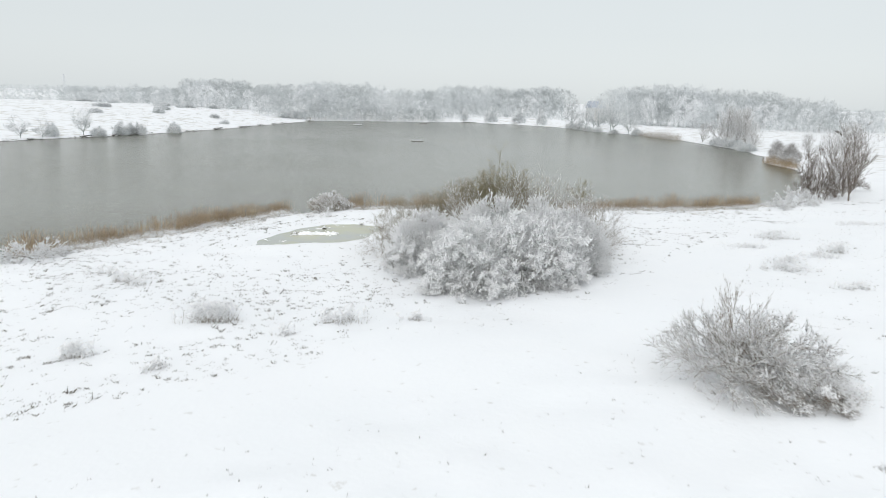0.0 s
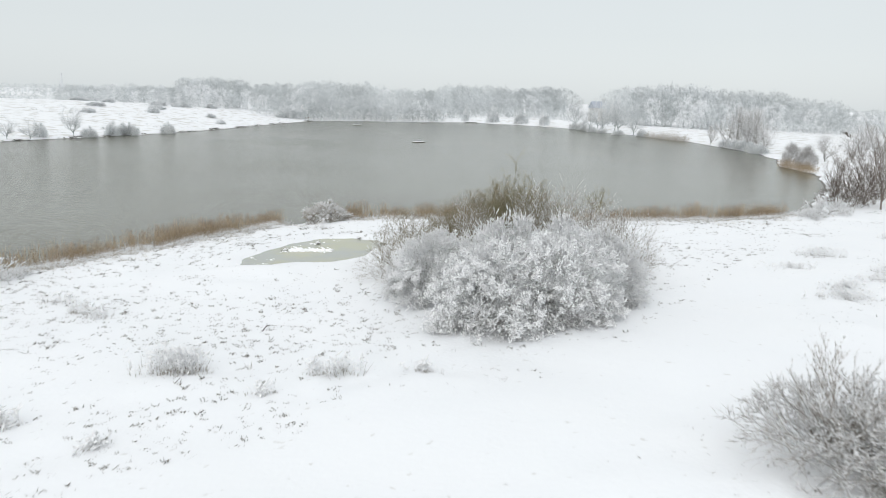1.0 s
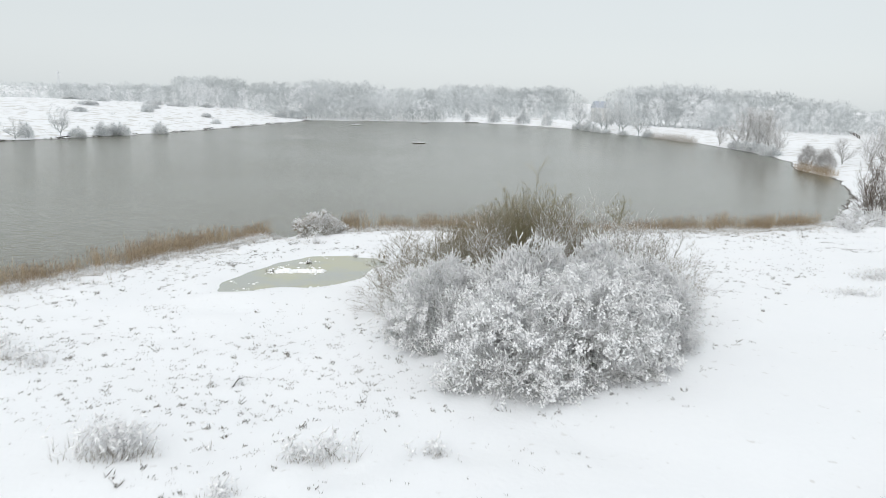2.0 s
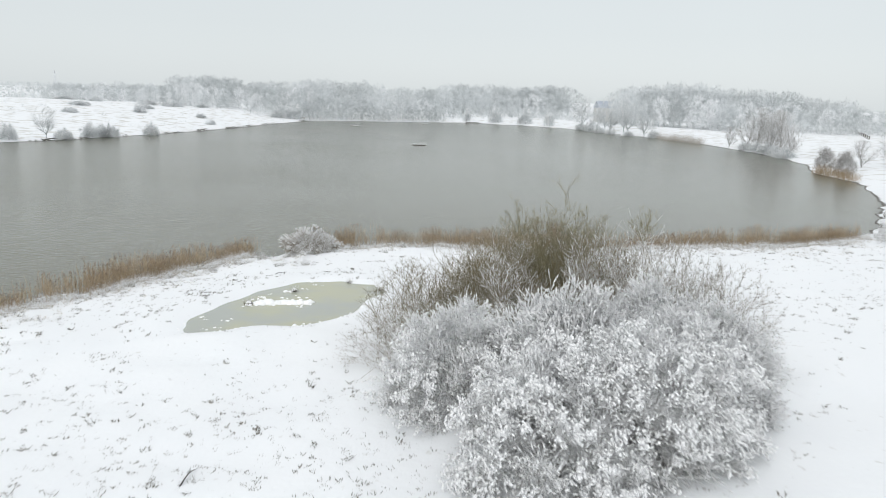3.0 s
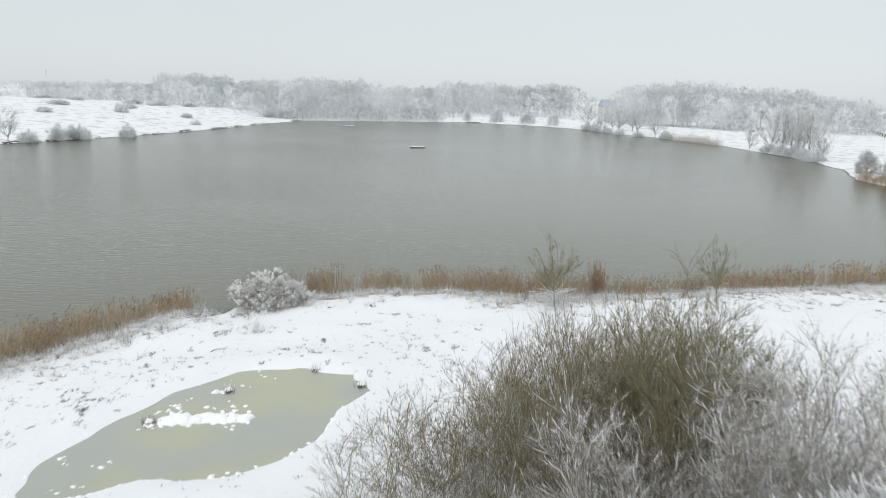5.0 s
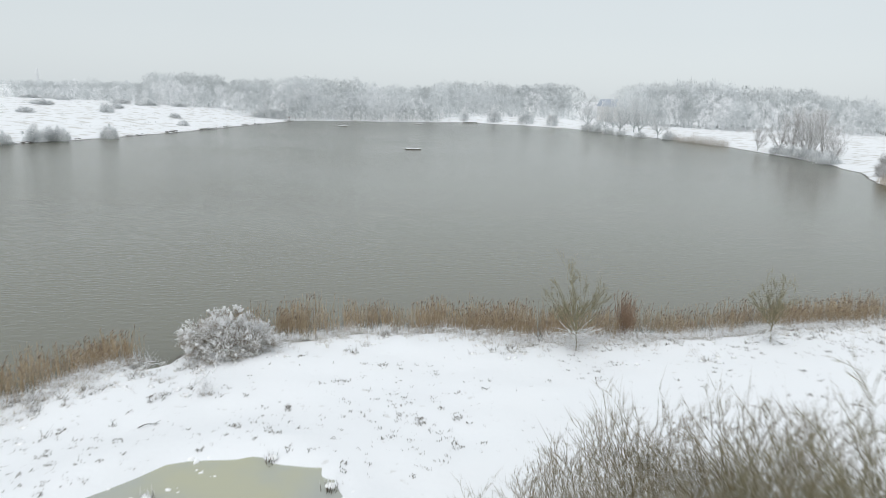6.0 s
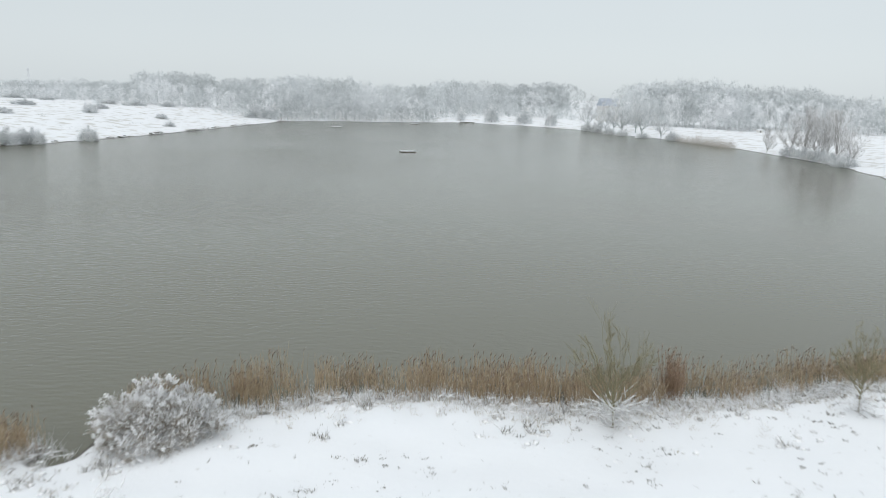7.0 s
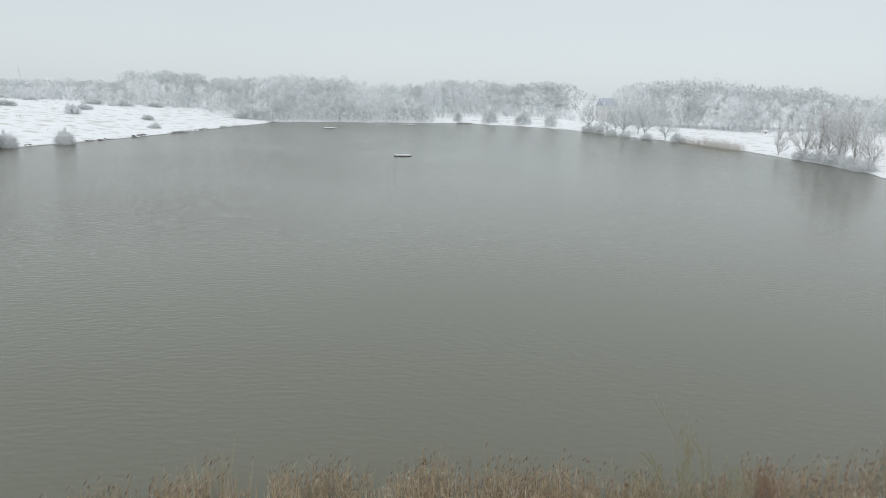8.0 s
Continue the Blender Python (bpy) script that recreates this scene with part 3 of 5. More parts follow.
BROWN = "bare brown willow shrub lightly dusted with snow, beside the pond"
brown_spec = dict(height=5.4, radius=2.9, stems=40, n1=8, n2=4, n3=3, low=0.25, snow=0.0, stem_r=0.016, twig_r=0.0075, lump=0.012, up=0.25, upright=0.12, spread=0.32, side=0.34, trim=True, wig=0.12, fork=0.68)
brown_kinds = [plant("bare_willow", BROWN, "shrub", dict(brown_spec, seed=31 + k), (M_BROWN, M_BROWN), group="willow thicket") for k in range(2)]
brown_at = [(2.2, 57.0, 15, 0.85, 0.86), (4.8, 58.2, 100, 0.82, 0.87), (1.9, 53.8, 210, 0.9, 0.9), (4.2, 54.8, 180, 1.0, 1.06), (6.0, 55.2, 260, 0.95, 0.98), (2.8, 58.6, 330, 0.8, 0.88), (-2.2, 51.6, 145, 0.95, 0.68), (0.4, 55.6, 75, 0.85, 0.8), (0.6, 52.0, 250, 0.9, 0.82), (-0.6, 53.2, 20, 0.85, 0.8), (6.2, 57.6, 310, 0.8, 0.8), (8.4, 56.8, 40, 0.85, 0.75), (3.8, 52.6, 65, 0.95, 1.0), (4.8, 56.8, 200, 0.9, 0.95)]
set_out(brown_kinds, brown_at)
for k, (x, y, h) in enumerate([(3.8, 54.0, 6.5), (4.8, 53.0, 7.6), (6.6, 54.4, 6.0), (4.2, 52.4, 6.2)]):
    o = plant("willow_tree", "tall olive bare willow rising out of the thicket", "tree", dict(seed=41 + k, height=h * 0.94, radius=1.7, stems=26, n1=8, n2=4, n3=4, trunk=0.38, low=0.3, snow=0, stem_r=0.022, twig_r=0.0062, up=0.12, upright=0.06, side=0.2, wig=0.06, fork=0.55, hold=False), (M_OLIVE, M_OLIVE), group="willow thicket")
    o.matrix_basis = sized(x, y, land_z(x, y), 40 * k)

# ---- single shrubs and young trees on the near side ----
o = plant("hawthorn_shrub", "low bare hawthorn shrub with snow on its spreading branches", "shrub", dict(seed=51, height=2.3, radius=3.6, stems=36, n1=8, n2=7, n3=4, low=0.05, snow=0.8, stem_r=0.022, twig_r=0.0055, lump=0.016, line=0.42, up=0.12, upright=0.18, spread=0.2, side=0.36, wig=0.1, fork=0.7, trim=True), (M_THORN, M_THORN))
o.matrix_basis = sized(11.6, 25.5, land_z(11.6, 25.5), 30)
o = plant("hawthorn_shrub", "upright bare young hawthorn among lower snowy branches", "shrub", dict(seed=52, height=2.7, radius=1.9, stems=20, n1=7, n2=6, n3=4, low=0.45, snow=0.12, stem_r=0.022, twig_r=0.0065, lump=0.013, line=0.4, up=0.45, upright=0.1, hold=False, wig=0.07, fork=0.5), (M_THORN, M_THORN))
o.matrix_basis = sized(11.5, 26.4, land_z(11.5, 26.4), 80)
o = plant("hawthorn_shrub", "low spreading hawthorn boughs bowed down with snow", "shrub", dict(seed=58, height=1.5, radius=2.3, stems=16, pads=46, twigs=70, size=0.6, low=-0.02, snow=0.9, stem_r=0.02, twig_r=0.006, lump=0.016, reach=0.16, open_=0.6, heavy=0.4, finger=0.036), (M_THORN, M_THORN))
o.matrix_basis = sized(12.7, 23.9, land_z(12.7, 23.9), 10)
o = plant("round_shrub", "rounded snow-covered shrub on the bank by the inlet", "shrub", dict(seed=53, height=1.95, radius=2.8, stems=12, pads=120, twigs=54, size=0.44, low=-0.02, snow=2.0, heavy=0.3, finger=0.021, stem_r=0.02, twig_r=0.008, lump=0.017, reach=0.07, vary=0.45, open_=1.0), (M_BARK, M_DUSTED))
o.matrix_basis = sized(-11.0, 75.4, land_z(-11.0, 75.4), 0, 1.0, 1.0)
o = plant("bramble", "low snowy bramble at the end of the reeds", "shrub", dict(seed=54, height=1.2, radius=2.6, stems=13, n1=6, n2=5, n3=3, low=0.0, snow=0.6, stem_r=0.02, twig_r=0.010, lump=0.03, up=0.1, upright=0.3, droop=0.3, hold=False))
set_out([o], [(-27.5, 49.5, 0, 1.1, 1.1), (43.6, 88.8, 100, 1.15, 1.7), (40.4, 85.6, 200, 0.9, 0.8)])
sap_spec = dict(height=4.2, radius=1.9, stems=22, n1=8, n2=5, n3=4, hold=False, side=0.22, trunk=0.28, low=0.45, leader=1.0, stem_r=0.02, twig_r=0.0045, lump=0.02, up=0.2, upright=0.1, wig=0.07, fork=0.45)
for k, (x, y, h, r) in enumerate([(5.3, 77.0, 4.5, 1.0), (15.4, 78.3, 3.6, 0.8)]):
    o = plant("sapling", "slender olive-barked sapling with snow on its low branches", "tree", dict(sap_spec, seed=61 + k, snow=0), (M_OLIVE, M_OLIVE), group="shore saplings")
    o.matrix_basis = sized(x, y, land_z(x, y), 70 * k, r, h / 4.3)
    rng = np.random.default_rng(70 + k)
    n = 70
    a = rng.uniform(0, 6.283, n)
    p0 = np.stack([rng.normal(0, 0.22, n), rng.normal(0, 0.22, n), rng.uniform(0.1, 0.9, n)], 1)
    d = np.stack([np.cos(a), np.sin(a), rng.uniform(0.1, 0.6, n)], 1) * rng.uniform(0.5, 1.5 - 0.4 * k, (n, 1))
    d[:, 2] *= 0.6
    p = np.stack([p0, p0 + d * 0.5 + rng.normal(0, 0.1, (n, 3)), p0 + d + rng.normal(0, 0.12, (n, 3))], 1)
    low = new("low_branchwork", mesh_of("low_branchwork", [tubes(p, np.array([[0.014, 0.011, 0.006]]).repeat(n, 0))], M_TWIG))
    tagged(low, kind="stuff").parent = o
    lumps = new("branch_snow", mesh_of("branch_snow", [spindles((p[:, 1] + p[:, k]) / 2 + [0, 0, 0.02], (p[:, 1] - p[:, k]) * 0.4, rng.uniform(0.006, 0.02, n), rng.uniform(0.008, 0.018, n)) for k in (0, 2)], M_SNOW))
    tagged(lumps, kind="stuff").parent = o

# ---- bare trees at the lake's near corner ----
tree_spec = dict(height=9.0, radius=3.0, stems=9, n1=8, n2=6, n3=5, hold=False, trunk=0.16, low=0.35, snow=0.03, stem_r=0.055, twig_r=0.0095, side=0.34, lump=0.03, up=0.35, upright=0.25, wig=0.09, fork=0.55)
for k, (x, y, h, r, t) in enumerate([(52.8, 94.0, 8.6, 2.8, 0.14), (54.5, 100.5, 9.0, 3.2, 0.1), (51.0, 98.0, 7.4, 2.6, 0.08), (57.5, 104.0, 8.6, 3.0, 0.12), (49.0, 97.2, 5.6, 2.2, 0.06), (63.5, 112.0, 8.5, 3.2, 0.12)]):
    o = plant("alder_tree", "bare brown multi-stemmed tree on the snowy bank", "tree", dict(tree_spec, seed=81 + k, height=h, radius=r, trunk=t), (M_ALDER, M_ALDER), group="corner trees")
    o.matrix_basis = sized(x, y, land_z(x, y), 50 * k)
corner = plant("brushwood", "dense brown brushwood under the corner trees", "shrub", dict(seed=91, height=3.0, radius=2.6, stems=22, n1=7, n2=5, n3=4, low=0.2, snow=0.04, stem_r=0.03, twig_r=0.012, lump=0.03, up=0.3, hold=False, side=0.28), (M_ALDER, M_ALDER))
set_out([corner], [(51.0, 96.6, 0, 1.0, 1.15), (54.0, 100.0, 60, 1.0, 1.25), (59.5, 106.5, 140, 1.1, 1.1), (49.6, 98.6, 210, 0.9, 1.2)])

# ---- the far banks: single bushes and trees ----
far_spec = dict(height=4.6, radius=3.9, stems=6, pads=44, twigs=70, vary=0.6, size=1.25, open_=0.8, snow=0.18, stem_r=0.04, twig_r=0.02, lump=0.03, reach=0.3, heavy=0.35, finger=0.12, fine=True)
far_kinds = [plant("frosted_bush", "rounded frosted grey bush on the far bank", "shrub", dict(far_spec, seed=101 + k), (M_BANKTREE, M_HAZY_WOODS[0]), group="far bank bushes") for k in range(2)]
bush_at = [(-94.6, 182.6, 0.65, 0.9), (-87.6, 192.0, 0.72, 0.72), (-85.6, 200.5, 0.8, 0.9), (-82.6, 205.4, 0.78, 0.9), (-84.4, 204.0, 0.7, 0.75), (-77.6, 218.5, 0.85, 0.95), (-108.0, 288.0, 0.85, 0.8), (-79.0, 275.0, 0.7, 0.5), (-150.0, 345.0, 1.1, 0.6), (-166.0, 352.0, 1.6, 0.45), (-118.0, 350.0, 1.7, 0.75), (-130.0, 352.0, 1.5, 0.7), (-106.0, 352.0, 1.2, 0.6), (-72.0, 356.0, 1.9, 1.6), (-66.0, 354.0, 1.5, 1.5), (-112.0, 305.0, 0.9, 0.5), (-90.0, 300.0, 0.8, 0.4),
           (84.5, 203, 1.0, 0.75), (85.5, 209, 0.9, 0.65), (86, 216, 1.0, 0.75), (86, 223, 0.9, 0.65), (86, 230, 0.9, 0.65), (77, 290, 0.9, 0.8), (70, 300, 1.0, 0.8), (66, 312, 0.9, 0.8), (64, 322, 0.9, 0.9), (62.5, 335, 1.0, 1.0), (61, 345, 1.0, 0.9),
           (13, 401, 0.8, 1.5), (27, 395, 1.4, 1.9), (41, 387, 1.4, 1.7), (51, 374, 1.0, 1.8), (-120, 262, 1.0, 0.4), (-135, 300, 1.3, 0.45)]
set_out(far_kinds, [(x, y, 67 * k, s, sz) for k, (x, y, s, sz) in enumerate(bush_at)])
dark_spec = dict(seed=105, height=5.0, radius=3.1, stems=12, pads=60, twigs=90, size=0.95, low=-0.02, snow=0.3, stem_r=0.035, twig_r=0.014, lump=0.025, reach=0.2, open_=0.6, rise=0.35, vary=0.5, heavy=0.12, finger=0.07, fine=True)
dark = plant("waterside_bush", "rounded grey-brown bare bush at the water's edge, lightly snowed", "shrub", dark_spec, (M_ALDER, M_GREYTREE), group="waterside bushes")
set_out([dark], [(79.4, 173.5, 0, 0.95, 1.05), (75.6, 159.5, 120, 0.9, 1.05), (79.0, 163.5, 220, 0.6, 0.6), (74.4, 156.0, 300, 0.5, 0.4)])
bank_spec = dict(height=9.0, radius=4.2, stems=13, n1=8, n2=5, n3=3, trunk=0.1, low=0.12, snow=0.12, stem_r=0.06, twig_r=0.02, lump=0.04, line=0.4, up=0.2, upright=0.22, wig=0.1, fork=0.65, depth=0.3)
far_trees = [plant("frosted_tree", "frosted multi-stemmed bare tree on the far bank", "tree", dict(bank_spec, seed=111 + k), (M_HAZY_WOODS[3], M_HAZY_WOODS[0] if k < 2 else M_HAZY_WOODS[1]), group="far bank trees") for k in range(3)]
tree_at = [(-90.2, 189.4, 0.8, 0.85), (-97.0, 173.0, 0.8, 0.62), (-94.5, 178.0, 0.7, 0.55),
           (62, 351, 1.5, 1.7), (66, 337, 1.4, 1.35), (68.5, 323, 1.5, 1.55), (72, 309, 1.5, 1.6), (75.5, 298, 1.2, 1.25), (27, 397, 0.6, 0.9), (14, 405, 0.6, 0.9), (71, 344, 1.5, 1.65), (75, 327, 1.5, 1.7)]
grey_at = [(86.5, 204, 0.85, 0.95), (87, 211, 1.0, 1.25), (87.5, 218, 1.0, 1.3), (87, 225, 1.05, 1.35), (87.5, 233, 1.0, 1.2), (91, 222, 1.0, 1.25), (92, 230, 1.0, 1.2), (85, 240, 0.6, 0.7),
           (91, 170, 1.0, 0.95), (98, 178, 1.1, 0.95), (106, 187, 1.1, 0.9), (86, 172, 0.8, 0.65)]
set_out(far_trees, [(x, y, 83 * k, s, sz) for k, (x, y, s, sz) in enumerate(tree_at)])
grey_spec = dict(height=9.0, radius=4.4, stems=14, n1=8, n2=5, n3=3, trunk=0.1, low=0.08, snow=0.15, stem_r=0.07, twig_r=0.019, lump=0.04, line=0.4, up=0.2, upright=0.22, wig=0.1, fork=0.65, depth=0.3)
grey_trees = [plant("grey_tree", "grey-brown bare tree with little snow on the lake bank", "tree", dict(grey_spec, seed=117 + k), (M_GREYTREE, M_GREYTREE), group="far bank trees") for k in range(2)]
set_out(grey_trees, [(x, y, 71 * k, s, sz) for k, (x, y, s, sz) in enumerate(grey_at)])


# ---- far woods, each one mass ----
def wood_tree(seed, lobes, twigs, thick, wide, zc=0.52, zr=0.38, deep=1.8):
    """A frosted broad-leaved tree of height 1 for the far woods: trunk, limbs and rounded lobes of fine twigs."""
    rng = np.random.default_rng(seed)
    k = np.arange(lobes)
    a = k * 2.39996 + rng.uniform(-0.5, 0.5, lobes)
    dome = 1 - (k + 0.5) / lobes * deep
    z = zc + zr * dome
    girth = wide * np.sqrt(np.clip(1 - dome ** 2, 0.02, 1)) * rng.uniform(0.55, 1.05, lobes)
    c = np.stack([np.cos(a) * girth, np.sin(a) * girth, z + rng.uniform(-0.05, 0.03, lobes)], 1)
    size = rng.uniform(0.09, 0.17, lobes)
    foot = np.zeros((lobes, 3))
    foot[:, 2] = z * 0.45
    parts = [tubes(np.array([[(0, 0, 0), (0.01, 0, 0.4), (0, 0.01, 0.75)]]), np.array([[0.014, 0.010, 0.004]]), 4), cones(foot, c, np.full(lobes, 0.005))]
    i = np.repeat(np.arange(lobes), twigs)
    at = unit(rng.normal(size=(len(i), 3)) + np.array([0, 0, 0.25])) * rng.uniform(0.2, 1.0, (len(i), 1)) ** 0.6
    d = unit(rng.normal(size=(len(i), 3)) * 0.55 + at * 1.2 + np.array([0, 0, 0.35]))
    r = size[i][:, None]
    s0 = c[i] + at * r * 0.8
    parts.append(slivers(rng, s0, s0 + d * r * rng.uniform(0.3, 0.7, (len(i), 1)), thick * rng.uniform(0.6, 1.4, len(i))))
    v = np.concatenate([q[0] for q in parts])
    t, k = [], 0
    for q in parts:
        t.append(q[1] + k)
        k += len(q[0])
    return v, np.concatenate(t)


KINDS = [wood_tree(121 + k, 28, 56, 0.0056, 0.33 + 0.03 * k) for k in range(6)]
BUSH_KINDS = [wood_tree(141 + k, 16, 50, 0.009, 0.50, 0.36, 0.42, 1.6) for k in range(4)]
LOW_KINDS = [wood_tree(151 + k, 7, 14, 0.025, 0.8, 0.3, 0.35, 1.5) for k in range(3)]
FAR_KINDS = [wood_tree(131 + k, 10, 22, 0.024, 0.45, 0.42, 0.4) for k in range(3)]


def wood(name, label, spots, seed, kinds=KINDS, mats=M_HAZY_WOODS, white=0.5):
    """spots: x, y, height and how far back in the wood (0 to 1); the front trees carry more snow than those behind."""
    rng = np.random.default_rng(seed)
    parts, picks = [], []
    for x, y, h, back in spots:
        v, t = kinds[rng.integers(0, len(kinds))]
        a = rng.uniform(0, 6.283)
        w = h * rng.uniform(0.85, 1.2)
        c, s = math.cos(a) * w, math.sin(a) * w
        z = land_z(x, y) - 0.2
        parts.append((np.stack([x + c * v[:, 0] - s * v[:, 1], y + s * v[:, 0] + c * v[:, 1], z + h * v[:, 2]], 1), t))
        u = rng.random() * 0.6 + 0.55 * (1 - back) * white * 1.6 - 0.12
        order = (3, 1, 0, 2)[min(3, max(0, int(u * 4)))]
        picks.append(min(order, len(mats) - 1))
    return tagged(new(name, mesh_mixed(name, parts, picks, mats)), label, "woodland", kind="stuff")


def belt(rng, line, depth, step, height, rows=3):
    """Tree spots along a line, in rows behind it; depth: how far the rows go back."""
    spots = []
    line = np.array(line, float)
    seg = np.hypot(*np.diff(line, axis=0).T)
    run = np.concatenate([[0], np.cumsum(seg)])
    for row in range(rows):
        s = rng.uniform(0, step)
        while s < run[-1]:
            x, y = np.interp(s, run, line[:, 0]), np.interp(s, run, line[:, 1])
            back = depth * (row + rng.uniform(-0.4, 0.4)) / max(rows - 1, 1)
            u = np.array([x, y - 60.0])
            u /= np.linalg.norm(u)
            edge = 0.7 if row == 0 and rows > 2 else 1.0
            spots.append((x + u[0] * back, y + u[1] * back, height * edge * rng.uniform(0.86, 1.04) * (0.9 + 0.2 * float(lattice(x, y, 26.0, 55))), row / max(rows - 1, 1)))
            s += step * rng.uniform(0.6, 1.4)
    return spots


rng = np.random.default_rng(7)
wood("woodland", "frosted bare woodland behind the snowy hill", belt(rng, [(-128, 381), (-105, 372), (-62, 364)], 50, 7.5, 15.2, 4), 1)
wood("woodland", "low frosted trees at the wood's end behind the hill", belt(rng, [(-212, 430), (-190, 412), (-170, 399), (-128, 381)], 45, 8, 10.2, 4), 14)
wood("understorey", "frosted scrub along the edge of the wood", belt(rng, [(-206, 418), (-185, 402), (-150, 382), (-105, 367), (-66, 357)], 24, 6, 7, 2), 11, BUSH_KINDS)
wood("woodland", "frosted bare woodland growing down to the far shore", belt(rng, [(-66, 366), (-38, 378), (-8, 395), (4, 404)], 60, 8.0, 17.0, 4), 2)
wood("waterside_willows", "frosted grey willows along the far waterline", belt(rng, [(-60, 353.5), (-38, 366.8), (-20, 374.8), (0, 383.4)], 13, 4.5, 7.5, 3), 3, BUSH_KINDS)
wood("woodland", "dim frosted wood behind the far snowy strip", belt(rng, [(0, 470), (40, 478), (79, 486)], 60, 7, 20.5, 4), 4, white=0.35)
wood("understorey", "frosted scrub under the far wood", belt(rng, [(0, 455), (40, 463), (80, 470)], 14, 6, 9, 2), 12, BUSH_KINDS, M_HAZY_WOODS[:2])
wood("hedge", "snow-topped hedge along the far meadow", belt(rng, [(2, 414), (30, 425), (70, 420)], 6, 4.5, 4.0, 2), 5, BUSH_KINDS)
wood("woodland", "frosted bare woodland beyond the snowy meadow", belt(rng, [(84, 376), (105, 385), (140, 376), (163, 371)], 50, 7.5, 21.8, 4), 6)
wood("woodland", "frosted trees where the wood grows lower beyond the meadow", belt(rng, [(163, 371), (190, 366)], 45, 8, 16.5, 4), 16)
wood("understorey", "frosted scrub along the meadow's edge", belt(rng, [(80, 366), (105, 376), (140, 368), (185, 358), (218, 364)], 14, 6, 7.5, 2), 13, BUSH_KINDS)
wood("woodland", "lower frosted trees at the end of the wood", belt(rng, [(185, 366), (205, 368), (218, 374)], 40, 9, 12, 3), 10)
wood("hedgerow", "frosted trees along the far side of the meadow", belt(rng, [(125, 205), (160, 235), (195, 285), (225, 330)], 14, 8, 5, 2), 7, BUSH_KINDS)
wood("distant_wood", "pale distant line of trees beyond the hill", belt(rng, [(-520, 560), (-380, 500), (-300, 480), (-200, 466)], 40, 4.5, 6.2, 3), 8, FAR_KINDS, M_HAZY_WOODS[:2])
# added belt: covers the white plain up to the horizon, where haze would
wood("distant_wood", "pale line of woodland added on the horizon in place of haze", belt(rng, [(-1100, 900), (-700, 1000), (-330, 1050)], 60, 8, 14.5, 2), 17, FAR_KINDS, M_HAZY_WOODS[:2])
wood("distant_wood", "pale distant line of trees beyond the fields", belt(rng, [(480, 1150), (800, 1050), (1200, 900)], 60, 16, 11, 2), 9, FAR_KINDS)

# low tussocks and scrub on the hill
rng = np.random.default_rng(320)
n = 900
x, y = rng.uniform(-230, -60, n), rng.uniform(165, 400, n)
d = shore(x, y, LAKE)
ok = (d > 2) & (lattice(x, y, 14.0, 321) * 0.7 + lattice(x, y, 4.0, 322) * 0.4 + rng.uniform(-0.1, 0.1, n) > 0.55)
wood("tussocks", "grey snow-dusted tussocks and low scrub on the hill", [(a, c, h, 0.6) for a, c, h in zip(x[ok], y[ok], rng.uniform(0.5, 1.5, ok.sum()))], 323, LOW_KINDS, M_HAZY_WOODS[1:])


# dark stones along the far waterline
rng = np.random.default_rng(330)
edge = LAKE[2:10]
seg = np.hypot(*np.diff(edge, axis=0).T)
run = np.concatenate([[0], np.cumsum(seg)])
s = rng.uniform(0, run[-1], 420)
s = s[lattice(s, s * 0, 9.0, 331) > 0.5]
sx, sy = np.interp(s, run, edge[:, 0]) - rng.uniform(-0.3, 0.8, len(s)), np.interp(s, run, edge[:, 1]) + rng.uniform(-0.4, 0.4, len(s))
size = rng.uniform(0.08, 0.3, len(s))
M_STONE = snowy("wet_stone", (0.10, 0.095, 0.085), 0.75, 1.1)
tagged(new("bank_stones", mesh_of("bank_stones", [spindles(np.stack([sx, sy, np.maximum(land(sx, sy), 0) + size * 0.2], 1), rng.normal(0, 1, (len(s), 3)) * np.array([0.4, 0.4, 0.05]), size, size)], M_STONE)), "dark stones along the far waterline", "stones", kind="stuff")

